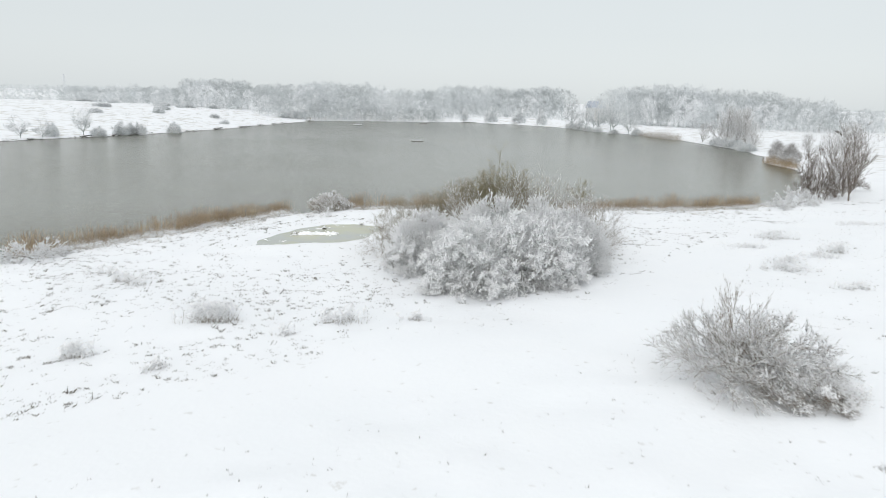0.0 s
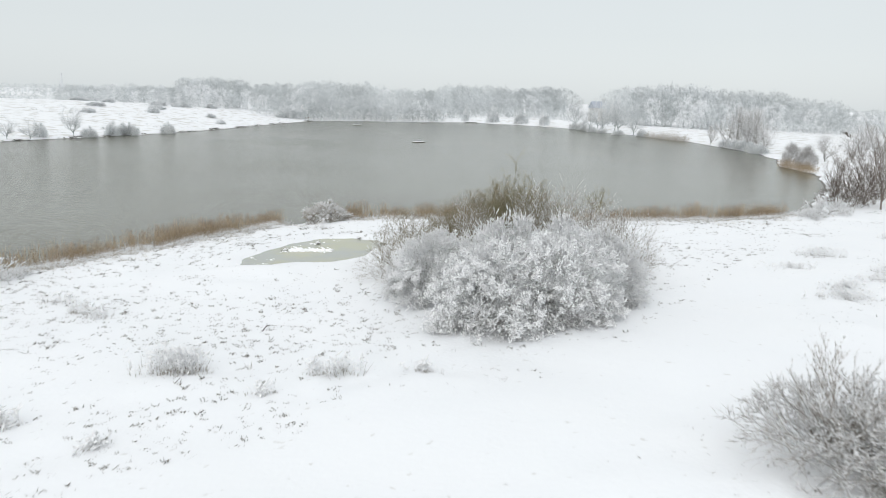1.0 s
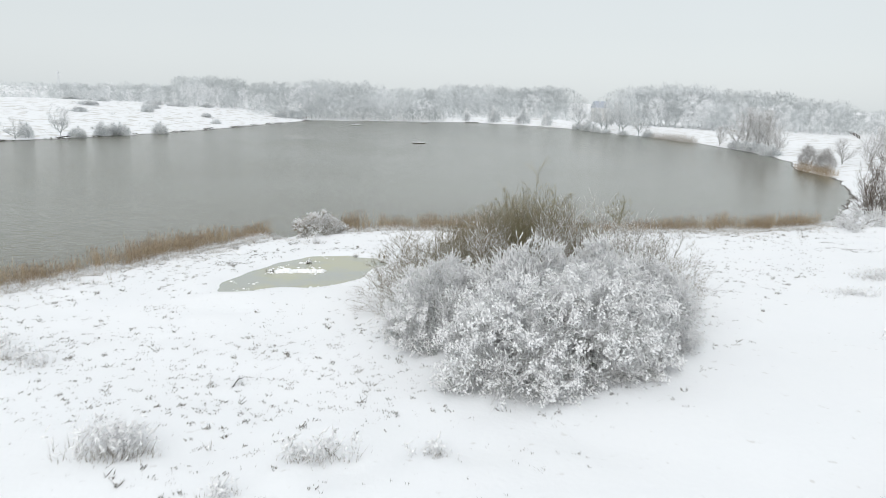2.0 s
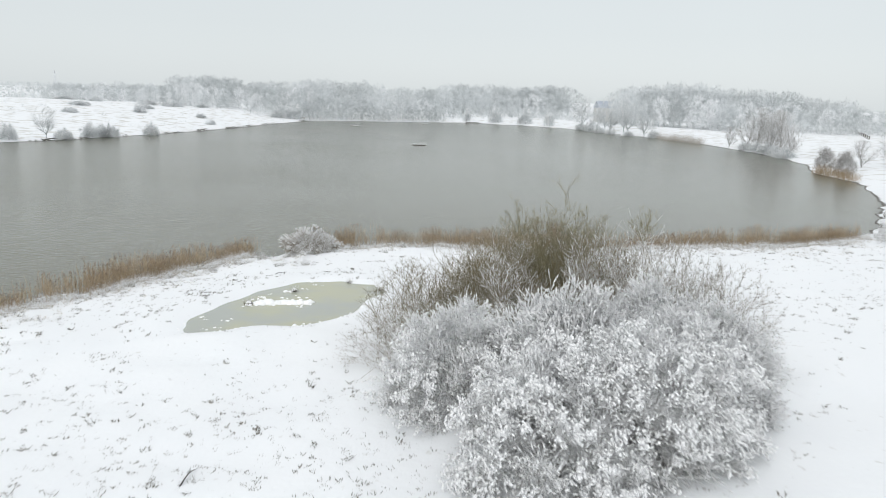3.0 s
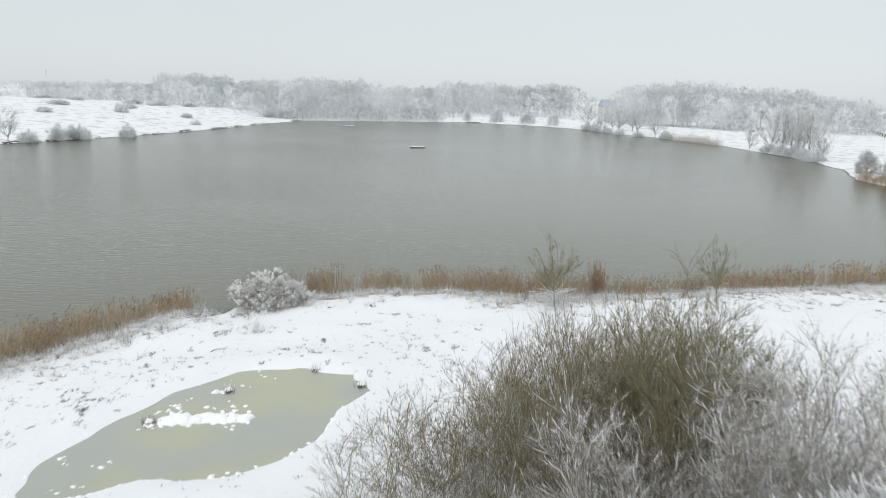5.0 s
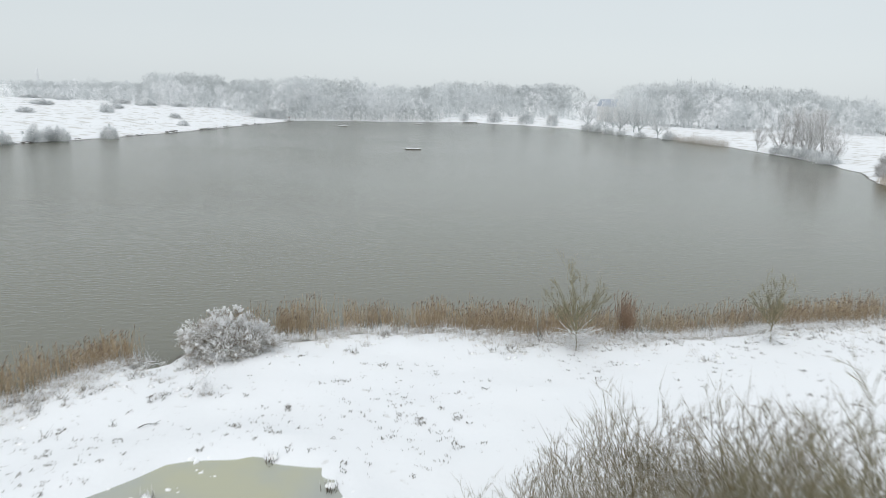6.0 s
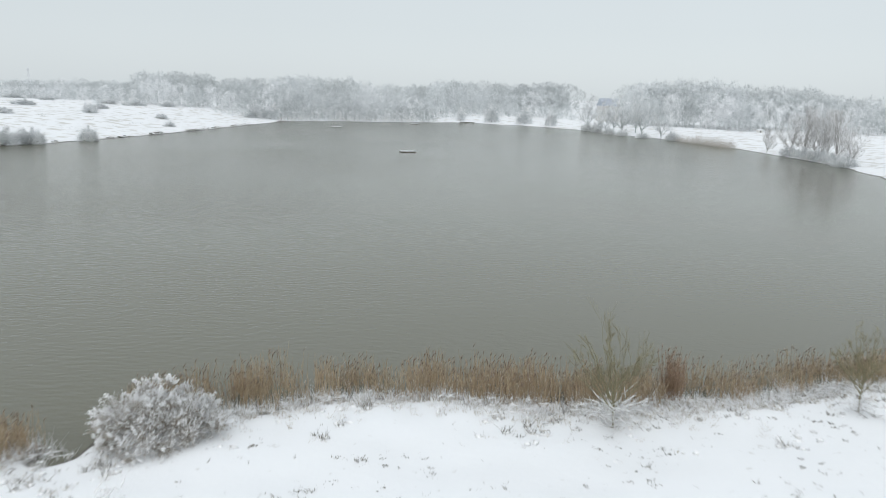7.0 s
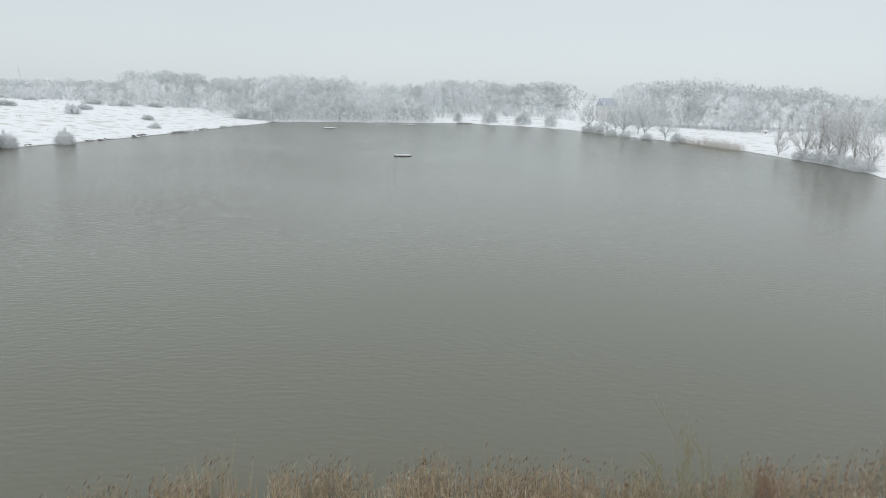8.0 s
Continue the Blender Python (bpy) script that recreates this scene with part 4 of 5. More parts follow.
# ---- reeds ----
def reed_bed(name, label, line, width, step, height, seed, clump=0.45, mat=M_REED):
    rng = np.random.default_rng(seed)
    line = np.array(line, float)
    seg = np.hypot(*np.diff(line, axis=0).T)
    run = np.concatenate([[0], np.cumsum(seg)])
    n = int(run[-1] * width / step ** 2)
    s = rng.uniform(0, run[-1], n)
    x, y = np.interp(s, run, line[:, 0]), np.interp(s, run, line[:, 1])
    k = np.clip(np.searchsorted(run, s) - 1, 0, len(seg) - 1)
    dx, dy = (np.diff(line, axis=0) / seg[:, None])[k].T
    off = rng.uniform(0, width, n)
    x, y = x - dy * off, y + dx * off
    keep = lattice(x, y, 1.1, seed + 1) + 0.5 * lattice(x, y, 3.7, seed + 2) > clump + 0.25 + rng.uniform(-0.42, 0.42, n)
    x, y, off = x[keep], y[keep], off[keep]
    n = len(x)
    z = np.maximum(land(x, y), -0.5)
    tall = height * (0.35 + 0.45 * lattice(x, y, 0.7, seed + 3) + 0.45 * lattice(x, y, 3.2, seed + 6)) * rng.uniform(0.45, 1.12, n)
    lean = rng.normal(0, 0.14, (n, 2)) + (np.stack([lattice(x, y, 2.5, seed + 4), lattice(x, y, 2.5, seed + 5)], 1) - 0.5) * 0.16
    foot = np.stack([x, y, z - 0.05], 1)
    tip = np.stack([x + lean[:, 0] * tall, y + lean[:, 1] * tall, z + tall], 1)
    mid = (foot + tip) / 2 + rng.normal(0, 0.02, (n, 3))
    p = np.stack([foot, mid, tip], 1)
    stalks = tubes(p, np.array([[0.009, 0.008, 0.005]]).repeat(n, 0) * rng.uniform(0.7, 1.3, (n, 1)))
    m = int(n * 1.2)
    i = rng.integers(0, n, m)
    t = rng.uniform(0.3, 0.85, (m, 1))
    a0 = p[i, 0] * (1 - t) + p[i, 2] * t
    ang = rng.uniform(0, 6.283, m)
    a1 = a0 + np.stack([np.cos(ang) * 0.26, np.sin(ang) * 0.26, rng.uniform(-0.2, 0.4, m)], 1)
    leaves = cones(a0, a1, np.full(m, 0.012))
    ob = tagged(new(name, mesh_of(name, [stalks, leaves], mat)), label, "reeds", kind="stuff")
    j = np.arange(n)[rng.random(n) < 0.3]
    bend = np.stack([rng.normal(0.06, 0.04, len(j)), rng.normal(0, 0.04, len(j)), np.full(len(j), 0.12)], 1)
    plume = spindles(tip[j] + bend * 0.4, bend, np.full(len(j), 0.022), np.full(len(j), 0.022))
    heads = tagged(new("plume", mesh_of("plume", [plume], M_PLUME)), kind="stuff")
    heads.parent = ob
    return ob


LEFT_REEDS = [(-29.5, 50.8), (-27.8, 52.8), (-23.7, 58.7), (-21.0, 63.8), (-18.2, 69.2), (-16.2, 72.8), (-15.0, 74.4), (-14.7, 75.2)]
MID_REEDS = [(-13.0, 77.0), (-9.8, 78.0), (-8.0, 78.1), (-6.2, 79.3), (-3, 79.7), (1, 79.1), (5, 78.3), (8, 78.9), (11.3, 79.8), (15.3, 81.6), (19, 82.2), (27, 83.4), (36, 86.8), (40, 90)]
reed_bed("reed_bed", "dry tan reeds along the lake's near shore", LEFT_REEDS, 2.6, 0.115, 1.75, 201, 0.5)
reed_bed("reed_bed", "dry reddish-brown reeds in the shallows below the snowy bank", MID_REEDS, 2.8, 0.115, 1.75, 211, 0.55)
reed_bed("reed_bed", "tall dark red-brown clump of reeds by the saplings", [(8.05, 79.2), (8.75, 79.3)], 0.7, 0.05, 2.7, 241, -0.6, M_REDREED)
reed_bed("reed_bed", "sparse pale reeds on the far bank", [(84.0, 256), (82, 268), (80, 280), (79, 287)], 3.0, 0.22, 2.8, 221, 0.1, M_PALEREED)
reed_bed("reed_bed", "brown reeds in front of the waterside bushes", [(71.6, 164), (70.8, 156), (70.4, 148)], 2.4, 0.18, 1.7, 231, 0.2)


# ---- dead grass and tussocks standing out of the snow ----
def blades(rng, x, y, count, tall, spread, thick, bow=(0.1, 1.3)):
    n = len(x)
    i = np.repeat(np.arange(n), count)
    z = land(x, y)[i]
    a = rng.uniform(0, 6.283, len(i))
    h = np.broadcast_to(tall, (n,))[i] * rng.uniform(0.5, 1.2, len(i))
    px, py = x[i] + rng.normal(0, spread, len(i)), y[i] + rng.normal(0, spread, len(i))
    lean = h * rng.uniform(*bow, len(i))
    p0 = np.stack([px, py, z - 0.03], 1)
    p1 = np.stack([px + np.cos(a) * lean, py + np.sin(a) * lean, z + h], 1)
    return cones(p0, p1, np.full(len(i), thick))


def free_of(x, y, margin=1.0):
    ok = (shore(x, y, LAKE) > 0.6) & (shore(x, y, POND) > 0.3)
    ok &= line_distance(x, y, TRACK, False) > 2.6 + margin * (lattice(x, y, 3.0, 77) - 0.3)
    return ok


rng = np.random.default_rng(301)
n = 34000
x, y = rng.uniform(-40, 60, n), rng.uniform(6, 98, n)
thick = lattice(x, y, 6.0, 302) * 0.6 + lattice(x, y, 1.7, 303) * 0.5 + lattice(x, y, 0.5, 304) * 0.2
thick -= 0.46 * smooth(2.0, -3.0, y - np.interp(x, TRACK[:, 0], TRACK[:, 1])) + 0.07 * smooth(62, 70, y) - 0.06 * smooth(-2, -8, x) - 0.08 * smooth(60, 52, y) * smooth(3, -4, x)
ok = free_of(x, y) & (thick > 0.66 + rng.uniform(-0.15, 0.15, n))
x, y = x[ok], y[ok]
tall = 0.025 + 0.085 * rng.random(len(x)) ** 1.6 + 0.12 * (rng.random(len(x)) < 0.04)
tagged(new("grass_tufts", mesh_of("grass_tufts", [blades(rng, x, y, 7, tall * 0.8, 0.075, 0.024, (0.4, 2.2))], M_GRASS)), "dark tufts of dead grass poking through the snow", "grass", kind="stuff")

n = 5500
x, y = rng.uniform(-36, 50, n), rng.uniform(14, 86, n)
x, y = x[free_of(x, y)], y[free_of(x, y)]
tagged(new("grass_tips", mesh_of("grass_tips", [blades(rng, x, y, 3, rng.uniform(0.03, 0.10, len(x)), 0.03, 0.009)], M_GRASS)), "scattered tips of dead grass in the snow", "grass", kind="stuff")

# fringe of bent snowy grass below the reeds
for line, seed in ((LEFT_REEDS, 311), (MID_REEDS, 312)):
    rng = np.random.default_rng(seed)
    pts = np.array(line, float)
    seg = np.hypot(*np.diff(pts, axis=0).T)
    run = np.concatenate([[0], np.cumsum(seg)])
    m = int(run[-1] * 34)
    s = rng.uniform(0, run[-1], m)
    fx, fy = np.interp(s, run, pts[:, 0]), np.interp(s, run, pts[:, 1])
    k = np.clip(np.searchsorted(run, s) - 1, 0, len(seg) - 1)
    dx, dy = (np.diff(pts, axis=0) / seg[:, None])[k].T
    off = np.abs(rng.normal(0, 1.1, m)) - 0.7
    fx, fy = fx + dy * off, fy - dx * off
    tagged(new("bank_grass", mesh_of("bank_grass", [blades(rng, fx, fy, 8, rng.uniform(0.2, 0.75, m), 0.10, 0.009)], M_PALEGRASS)), "bent pale grass dusted with snow along the bank", "grass", kind="stuff")
    z = land(fx, fy)
    w = rng.uniform(0.015, 0.06, m)
    hang = rng.normal(0, 0.12, (m, 3)) * np.array([1, 1, 0.3])
    tagged(new("snow_clots", mesh_of("snow_clots", [spindles(np.stack([fx, fy, z + rng.uniform(0.0, 0.3, m)], 1), hang, w, w * 0.7)], M_SNOW)), "clots of snow caught in the bank grass", "snow", kind="stuff")


# uneven snow tussocks along the edge of the bank
rng = np.random.default_rng(341)
n = 9000
x, y = rng.uniform(-24, 44, n), rng.uniform(50, 92, n)
d = shore(x, y, LAKE)
ok = (d > 0.5) & (d < 5.5) & (lattice(x, y, 1.6, 342) + 0.25 * rng.random(n) > 0.45 + 0.085 * d) & (shore(x, y, POND) > 0.5)
x, y = x[ok], y[ok]
n = len(x)
w = rng.uniform(0.05, 0.17, n)
ang = rng.uniform(0, 6.283, n)
tagged(new("snow_tussocks", mesh_of("snow_tussocks", [spindles(np.stack([x, y, land(x, y) + w * 0.1], 1), np.stack([np.cos(ang), np.sin(ang), rng.normal(0, 0.1, n)], 1) * (w * 1.3)[:, None], w, w * rng.uniform(0.3, 0.7, n))], M_SNOW)), "small snow-capped tussocks along the top of the bank", "snow", kind="stuff")
tagged(new("edge_grass", mesh_of("edge_grass", [blades(rng, x + rng.normal(0, 0.15, n), y + rng.normal(0, 0.15, n), 7, rng.uniform(0.08, 0.4, n), 0.08, 0.008)], M_PALEGRASS)), "dead grass between the tussocks on the bank", "grass", kind="stuff")


k = lattice(x, y, 1.1, 343) + rng.uniform(-0.1, 0.1, n) > 0.57
tagged(new("bank_tufts", mesh_of("bank_tufts", [blades(rng, x[k], y[k], 9, rng.uniform(0.12, 0.4, k.sum()), 0.07, 0.012)], M_GRASS)), "dark dead tufts along the edge of the bank", "grass", kind="stuff")


def stalk_clump(x, y, r, tall, count, seed):
    rng = np.random.default_rng(seed)
    cx, cy = x + rng.normal(0, r * 0.8, count), y + rng.normal(0, r * 0.45, count)
    root = tagged(new("weed_clump"), "clump of dry weed stalks white with snow", "weeds", "weed clumps")
    tagged(new("dry_growth", mesh_of("dry_growth", [blades(rng, cx, cy, 3, rng.uniform(0.4, 1.0, count) * tall, 0.07, 0.011, (0.05, 0.7))], M_WEED)), kind="stuff").parent = root
    z = land(cx, cy)
    count *= 2
    k = rng.integers(0, len(cx), count)
    c = np.stack([cx[k] + rng.normal(0, 0.08, count), cy[k] + rng.normal(0, 0.08, count), z[k] + rng.uniform(0.1, 0.8, count) * tall], 1)
    new("lying_snow", mesh_of("lying_snow", [spindles(c, rng.normal(0, 0.09, (count, 3)), rng.uniform(0.025, 0.07, count), rng.uniform(0.02, 0.05, count))], M_SNOW)).parent = root
    tagged(root.children[-1], kind="stuff")


for k, (x, y, r, tall, count) in enumerate([(-10.3, 33.4, 0.75, 1.2, 150), (-14.4, 28.3, 0.45, 0.8, 60), (-4.4, 33.0, 0.6, 0.9, 60), (-6.5, 30.6, 0.3, 0.6, 20), (-10.6, 26.6, 0.4, 0.5, 24), (22.5, 46.4, 1.0, 0.6, 90), (28.1, 60.0, 1.0, 0.8, 80),
                                          (29.3, 52.6, 0.6, 0.9, 40), (23.6, 40.2, 0.7, 0.5, 40), (-18.6, 42.4, 0.4, 0.9, 24), (-17.3, 42.0, 0.5, 0.9, 26), (-0.9, 33.2, 0.4, 0.5, 26), (23.9, 55.0, 1.2, 0.4, 60), (-20.5, 44.0, 0.7, 0.7, 30), (-10.4, 69.9, 0.2, 1.3, 16), (41.6, 71.8, 1.6, 0.4, 80), (24.0, 48.6, 0.9, 0.5, 60), (30.0, 54.2, 0.5, 0.9, 40), (27.0, 50.5, 1.0, 0.4, 50)]):
    stalk_clump(x, y, r, tall, count, 400 + k)


# ---- pond: snow bar and lumps of slush ----
def lump_mesh(name, parts, mat=None):
    return mesh_of(name, parts, mat or M_SNOW)


def snow_pad(rng, x, y, z, a, b, h, turn, rings=5, sides=18):
    """A low rounded pad of snow with an uneven outline."""
    th = np.arange(sides) * 2 * np.pi / sides
    wob = 1 + 0.16 * np.sin(3 * th + rng.uniform(0, 6)) + 0.10 * np.sin(5 * th + rng.uniform(0, 6)) + rng.normal(0, 0.05, sides)
    vs = []
    for k in range(rings):
        f = math.cos(k / rings * math.pi / 2)
        vs.append(np.stack([a * f * wob * np.cos(th), b * f * wob * np.sin(th), np.full(sides, h * math.sin(k / rings * math.pi / 2)) + rng.normal(0, h * 0.06, sides) * (k > 0)], 1))
    v = np.concatenate(vs + [np.array([[0, 0, h]])])
    c, s = math.cos(turn), math.sin(turn)
    v = np.stack([x + c * v[:, 0] - s * v[:, 1], y + s * v[:, 0] + c * v[:, 1], z - 0.02 + v[:, 2]], 1)
    t = []
    for k in range(rings - 1):
        for i in range(sides):
            j = (i + 1) % sides
            t += [(k * sides + i, k * sides + j, (k + 1) * sides + j), (k * sides + i, (k + 1) * sides + j, (k + 1) * sides + i)]
    for i in range(sides):
        t.append(((rings - 1) * sides + i, (rings - 1) * sides + (i + 1) % sides, rings * sides))
    return v, np.array(t)


rng = np.random.default_rng(501)
bar = [snow_pad(rng, -10.9 + 0.42 * k, 59.2 + 0.05 * k + rng.normal(0, 0.08), POND_Z, rng.uniform(0.3, 0.5), rng.uniform(0.28, 0.62) * (1.1 - 0.1 * k), rng.uniform(0.10, 0.24), rng.uniform(0, 3), 4, 12) for k in range(7)]
crumbs = [snow_pad(rng, rng.uniform(-11.3, -8.2), 59.3 + rng.normal(0, 0.4), POND_Z, rng.uniform(0.05, 0.17), rng.uniform(0.05, 0.14), rng.uniform(0.04, 0.1), rng.uniform(0, 3), 3, 8) for k in range(60)]
tagged(new("snow_bar", lump_mesh("snow_bar", bar)), "white snow-covered mud bar in the pond", "snow bank")
tagged(new("snow_crumbs", lump_mesh("snow_crumbs", crumbs)), "small crumbs of snow round the mud bar in the pond", "snow", kind="stuff")
spots = [(-9.6, 61.9, 0.35), (-9.2, 62.3, 0.2), (-9.9, 61.6, 0.25), (-11.4, 59.9, 0.2), (-11.5, 58.6, 0.3), (-11.1, 60.4, 0.22), (-8.7, 63.5, 0.16), (-8.2, 63.2, 0.12), (-13.2, 56.3, 0.2), (-12.9, 56.0, 0.14), (-12.0, 55.9, 0.22), (-11.7, 56.1, 0.15), (-11.9, 54.6, 0.18), (-12.6, 54.4, 0.15), (-8.7, 58.7, 0.18), (-11.6, 59.6, 0.12), (-10.9, 61.0, 0.14), (-9.3, 60.9, 0.12)]
spots = [(x, y, r * 0.75) for x, y, r in spots]
ring = np.arange(140) / 140 * len(POND)
rim = POND[ring.astype(int) % len(POND)] * (1 - ring % 1)[:, None] + POND[(ring.astype(int) + 1) % len(POND)] * (ring % 1)[:, None]
lumps = [snow_pad(rng, x + (x + 9.1) * 0.05 + rng.normal(0, 0.1), y + (y - 59.3) * 0.04 + rng.normal(0, 0.12), POND_Z + 0.01, r, r * rng.uniform(0.6, 1.0), r * 0.6, rng.uniform(0, 3), 3, 8) for (x, y), r in zip(rim, rng.uniform(0.06, 0.15, 140))]
tagged(new("rim_snow", lump_mesh("rim_snow", lumps)), "uneven lumps of snow along the pond's rim", "snow", kind="stuff")
for x, y, r in spots:
    tagged(new("slush_lump", lump_mesh("slush_lump", [snow_pad(rng, x + rng.normal(0, r * 0.9), y + rng.normal(0, r * 0.7), POND_Z, r * q, r * q * rng.uniform(0.5, 0.9), r * q * 0.55, rng.uniform(0, 3), 3, 8) for q in (0.75, 0.5, 0.4, 0.3)])), "lump of snow and slush on the pond ice", "snow lump", "slush lumps")
for x, y in ((-6.6, 64.2), (-4.6, 62.6), (-11.5, 58.8), (-9.6, 61.7)):
    bx, by = x + rng.normal(0, 0.12, 22), y + rng.normal(0, 0.12, 22)
    z0 = POND_Z - 0.05
    ang = rng.uniform(0, 6.283, 22)
    p0 = np.stack([bx, by, np.full(22, z0)], 1)
    p1 = p0 + np.stack([np.cos(ang) * 0.12, np.sin(ang) * 0.12, rng.uniform(0.2, 0.5, 22)], 1)
    tuft = tagged(new("rush_tuft", mesh_of("rush_tuft", [cones(p0, p1, np.full(22, 0.018))], M_GRASS)), "dark tuft of rushes standing in the pond", "rushes", "pond rushes")
    new("lying_snow", lump_mesh("lying_snow", [snow_pad(rng, x, y, POND_Z + 0.12, 0.16, 0.13, 0.12, 0, 3, 8)])).parent = tuft


# ---- rafts, jetty, hut, barn, fence ----
def box(bm, x0, x1, y0, y1, z0, z1):
    r = bmesh.ops.create_cube(bm, size=1.0, matrix=Matrix.LocRotScale(((x0 + x1) / 2, (y0 + y1) / 2, (z0 + z1) / 2), None, (x1 - x0, y1 - y0, z1 - z0)))
    return r["verts"]


def part(name, bm, mat, parent, label="", bevel=0.0):
    if bevel:
        bmesh.ops.bevel(bm, geom=bm.edges[:], offset=bevel, segments=2, affect="EDGES")
    me = bpy.data.meshes.new(name)
    bm.to_mesh(me)
    bm.free()
    me.materials.append(mat)
    ob = new(name, me)
    ob.parent = parent
    if label:
        tagged(ob, label)
    return ob


M_TIMBER = plain("dark_timber", (0.10, 0.08, 0.06), 0.8)
M_RAFTSNOW = plain("raft_snow", (0.88, 0.9, 0.92), 0.7)
M_ROOF = plain("grey_roof", (0.46, 0.50, 0.57), 0.6)
M_WALL = plain("pale_render", (0.75, 0.74, 0.72), 0.8)


def raft(x, y, length, width, turn, label):
    root = tagged(new("raft"), label, "raft", "rafts")
    root.matrix_basis = pose(x, y, 0, 0, 0, turn)
    for k in range(3):
        bm = bmesh.new()
        yy = (k - 1) * width * 0.38
        box(bm, -length / 2, length / 2, yy - width * 0.1, yy + width * 0.1, -0.15, 0.10)
        part("float", bm, M_TIMBER, root, bevel=0.02)
    for k in range(8):
        bm = bmesh.new()
        xx = (k - 3.5) * length / 8
        box(bm, xx - length / 17.5, xx + length / 17.5, -width / 2, width / 2, 0.10, 0.16)
        part("plank", bm, M_TIMBER, root, bevel=0.01)
    bm = bmesh.new()
    box(bm, -length / 2 + 0.03, length / 2 - 0.03, -width / 2 + 0.03, width / 2 - 0.03, 0.16, 0.27)
    part("snow_cover", bm, M_RAFTSNOW, root, "smooth layer of snow", bevel=0.04)


raft(-6.3, 212.0, 3.3, 1.7, 16, "timber raft with snow on it floating on the lake")
raft(-34.8, 318.0, 3.6, 2.4, 0, "low timber raft with snow far out on the lake")
raft(-7.8, 362.0, 3.2, 2.0, 0, "small timber raft with snow near the far shore")

jetty = tagged(new("jetty"), "dark timber jetty at the far shore", "jetty")
jetty.matrix_basis = pose(15.6, 392.5, 0.0)
bm = bmesh.new()
box(bm, -3.2, 3.2, -0.8, 0.8, 0.2, 0.4)
part("deck", bm, M_TIMBER, jetty, bevel=0.02)
bm = bmesh.new()
box(bm, -3.1, 3.1, -0.7, 0.7, 0.4, 0.52)
part("snow_cover", bm, M_RAFTSNOW, jetty, "smooth layer of snow", bevel=0.04)
for xx in (-3.0, -1.0, 1.0, 3.0):
    for yy in (-0.7, 0.7):
        bm = bmesh.new()
        box(bm, xx - 0.1, xx + 0.1, yy - 0.1, yy + 0.1, -1.0, 0.2)
        part("post", bm, M_TIMBER, jetty)

hut = tagged(new("hut"), "small white hut with a snowy roof at the wood's edge", "hut")
hut.matrix_basis = sized(137.0, 362.0, land_z(137, 362), 15, 0.55)
bm = bmesh.new()
box(bm, -1.8, 1.8, -1.4, 1.4, 0, 2.2)
part("wall", bm, M_WALL, hut)
bm = bmesh.new()
vs = [bm.verts.new(c) for c in ((-2.1, -1.8, 2.1), (2.1, -1.8, 2.1), (2.1, 1.8, 2.1), (-2.1, 1.8, 2.1), (-2.1, 0, 3.1), (2.1, 0, 3.1))]
for f in ((0, 1, 5, 4), (2, 3, 4, 5), (0, 4, 3), (1, 2, 5), (3, 2, 1, 0)):
    bm.faces.new([vs[i] for i in f])
part("roof", bm, M_RAFTSNOW, hut, "snow-covered gable roof")
bm = bmesh.new()
box(bm, -0.45, 0.45, -1.46, -1.38, 0, 1.9)
part("door", bm, M_TIMBER, hut, "dark timber door")

barn = tagged(new("barn"), "tall barn with a blue-grey roof beyond the trees", "building")
barn.matrix_basis = pose(94.0, 452.0, land_z(94, 452), 0, 0, 8)
bm = bmesh.new()
box(bm, -4.6, 4.6, -5, 5, 0, 8.5)
part("wall", bm, M_WALL, barn, "pale rendered wall")
bm = bmesh.new()
vs = [bm.verts.new(c) for c in ((-5, -5.5, 8.3), (5, -5.5, 8.3), (5, 5.5, 8.3), (-5, 5.5, 8.3), (-5, 0, 12.2), (5, 0, 12.2))]
for f in ((0, 1, 5, 4), (2, 3, 4, 5), (0, 4, 3), (1, 2, 5), (3, 2, 1, 0)):
    bm.faces.new([vs[i] for i in f])
part("roof", bm, M_ROOF, barn, "blue-grey pitched roof")

# ---- fence, bench, masts, fallen branch ----
fence = tagged(new("fence"), "row of dark wooden fence posts across the snowy meadow", "fence")
for k in range(9):
    x, y = 174.0 + 4.6 * k, 322.0 + 9.5 * k
    bm = bmesh.new()
    box(bm, x - 0.14, x + 0.14, y - 0.14, y + 0.14, land_z(x, y) - 0.3, land_z(x, y) + 1.5)
    part("post", bm, M_TIMBER, fence)
for k in range(8):
    x, y = 174.0 + 4.6 * k, 322.0 + 9.5 * k
    for h in (0.6, 1.2):
        p = np.array([[(x, y, land_z(x, y) + h), (x + 4.6, y + 9.5, land_z(x + 4.6, y + 9.5) + h)]])
        new("rail", mesh_of("rail", [tubes(p, np.array([[0.05, 0.05]]), 4)], M_TIMBER)).parent = fence

bench = tagged(new("bench"), "small brown wooden bench on the snowy headland", "bench")
bench.matrix_basis = pose(-62.5, 356.5, land_z(-62.5, 356.5), 0, 0, 20)
M_BENCH = plain("brown_timber", (0.28, 0.21, 0.16), 0.7)
bm = bmesh.new()
box(bm, -1.0, 1.0, -0.25, 0.25, 0.42, 0.5)
part("seat", bm, M_BENCH, bench, bevel=0.01)
bm = bmesh.new()
box(bm, -1.0, 1.0, 0.22, 0.28, 0.55, 0.95)
part("backrest", bm, M_BENCH, bench, bevel=0.01)
for x in (-0.85, 0.85):
    bm = bmesh.new()
    box(bm, x - 0.06, x + 0.06, -0.22, 0.28, -0.1, 0.42)
    part("leg", bm, M_BENCH, bench)

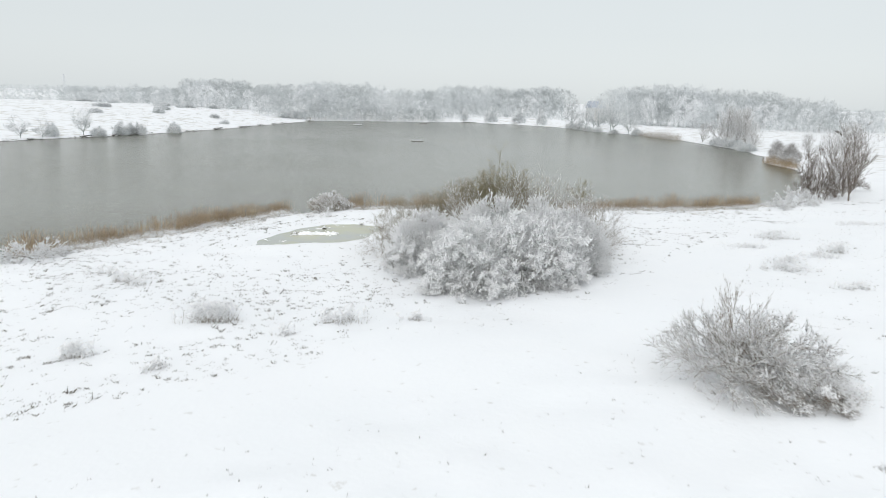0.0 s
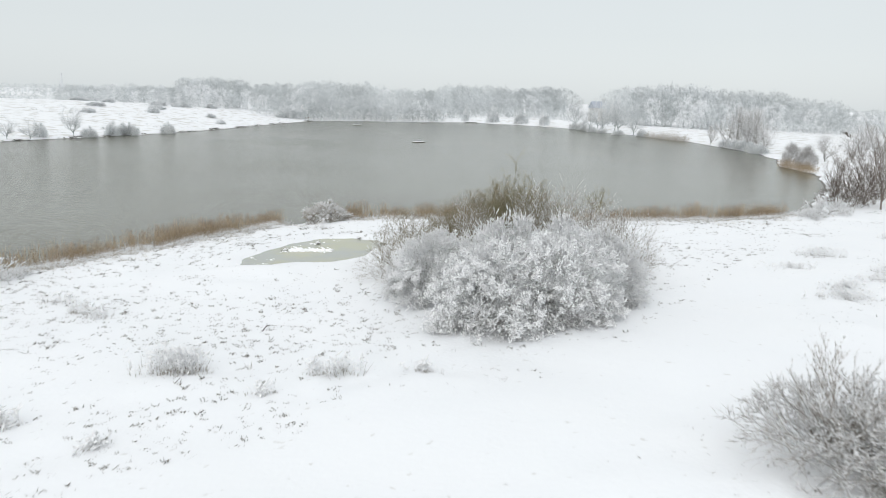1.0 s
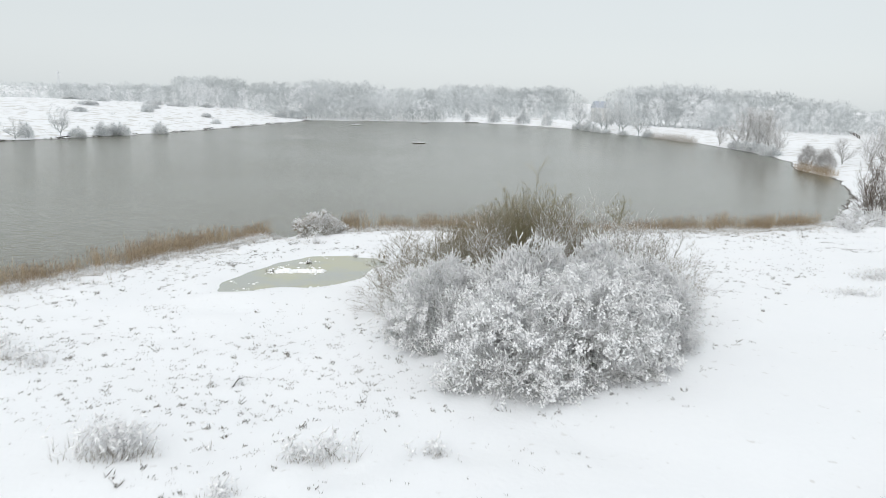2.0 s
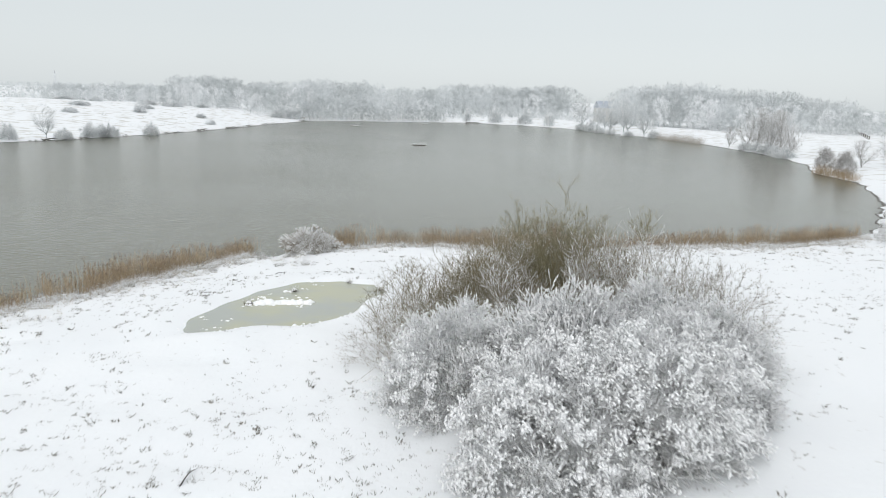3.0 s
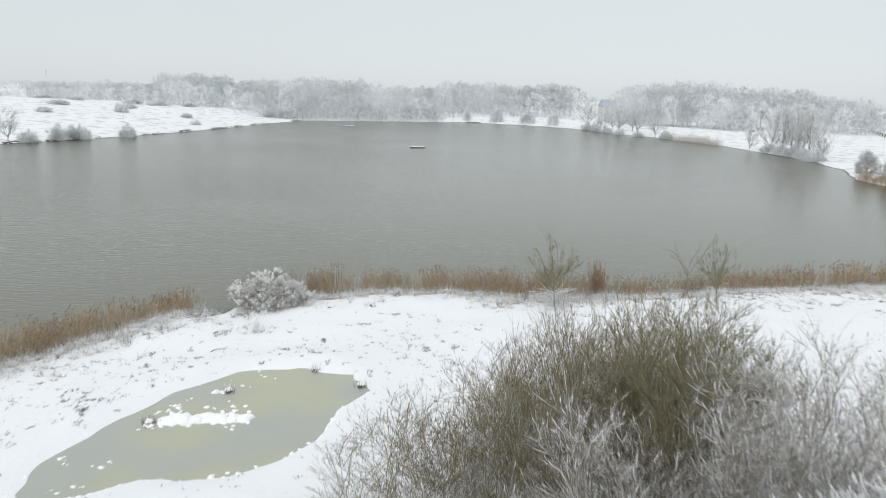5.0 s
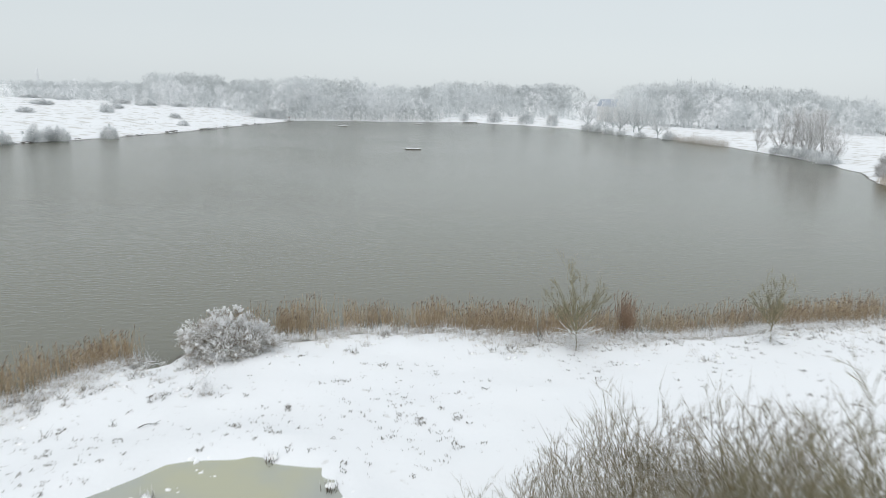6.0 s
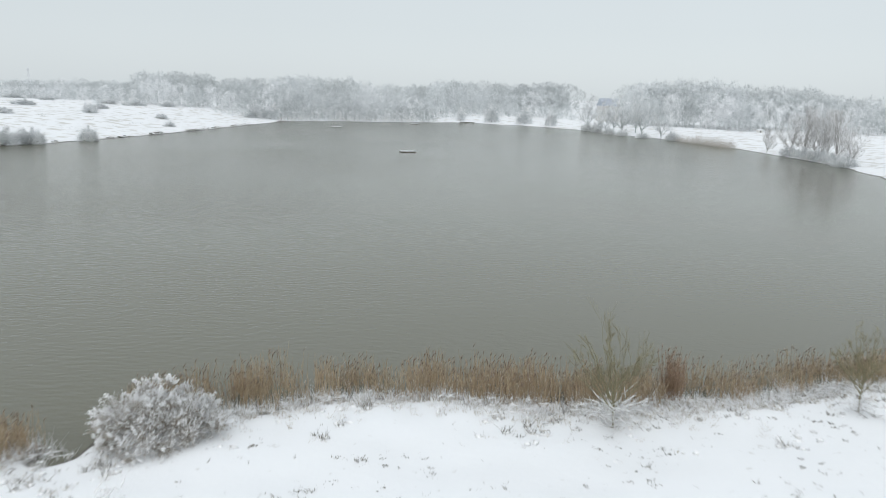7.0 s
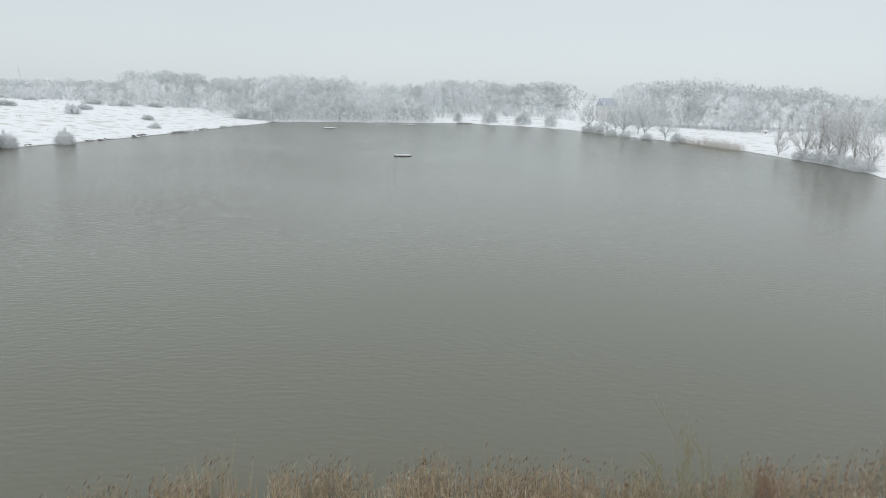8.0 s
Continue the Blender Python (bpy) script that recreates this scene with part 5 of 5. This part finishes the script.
# steel made nearly white so the masts fade as if through haze
M_MAST = plain("haze_paled_steel", (0.78, 0.8, 0.82), 0.6)
for x, y, h in ((-560.0, 940.0, 34.0), (-450.0, 905.0, 27.0)):
    mast = tagged(new("pylon"), "steel lattice pylon far off, coloured pale for the haze", "pylon", "pylons")
    mast.matrix_basis = pose(x, y, land_z(x, y) - 0.5)
    for sx in (-1, 1):
        for sy in (-1, 1):
            p = np.array([[(2.4 * sx, 2.4 * sy, 0), (0.9 * sx, 0.9 * sy, h * 0.6), (0.25 * sx, 0.25 * sy, h)]])
            new("leg", mesh_of("leg", [tubes(p, np.full((1, 3), 0.16), 4)], M_MAST)).parent = mast
    for k in range(3):
        z, w = h * (0.7 + 0.11 * k), 5.0 - k
        p = np.array([[(-w, 0, z), (0, 0, z + 0.5), (w, 0, z)]])
        new("crossarm", mesh_of("crossarm", [tubes(p, np.full((1, 3), 0.15), 4)], M_MAST)).parent = mast
    for k in range(5):
        z, w = h * 0.13 * (k + 0.5), 2.4 - 0.32 * (k + 0.5)
        p = np.array([[(-w, -w, z), (w, -w, z + h * 0.12)], [(w, w, z), (-w, w, z + h * 0.12)], [(w, -w, z), (-w, -w, z + h * 0.12)]])
        tagged(new("bracing", mesh_of("bracing", [tubes(p, np.full((3, 2), 0.09), 3)], M_MAST)), kind="stuff").parent = mast

M_DEADWOOD = snowy("dark_dead_wood", (0.07, 0.06, 0.05), 0.85, 1.2)
for (x0, y0), (x1, y1), r in (((-8.5, 39.2), (-8.4, 40.4), 0.03), ((-11.8, 66.8), (-11.2, 67.0), 0.02)):
    n = 5
    t = np.linspace(0, 1, n)
    x, y = x0 + (x1 - x0) * t, y0 + (y1 - y0) * t + 0.06 * np.sin(t * 5)
    p = np.stack([x, y, np.maximum(land(x, y), 0) + r * 0.9 + 0.08 * np.sin(t * 3)], 1)[None]
    stick = tagged(new("fallen_branch"), "dark fallen branch lying on the snow", "branch", "fallen branches")
    new("stem", mesh_of("stem", [tubes(p, np.linspace(r, r * 0.4, n)[None], 5)], M_DEADWOOD)).parent = stick
    side, sr, _ = sprout(np.random.default_rng(int(x0 * -10)), p, np.full((1, n), r), 3, 0.3, 0.9, 0.6, 0.25, 0.1, 3)
    tagged(new("twigs", mesh_of("twigs", [tubes(side, sr)], M_DEADWOOD)), kind="stuff").parent = stick
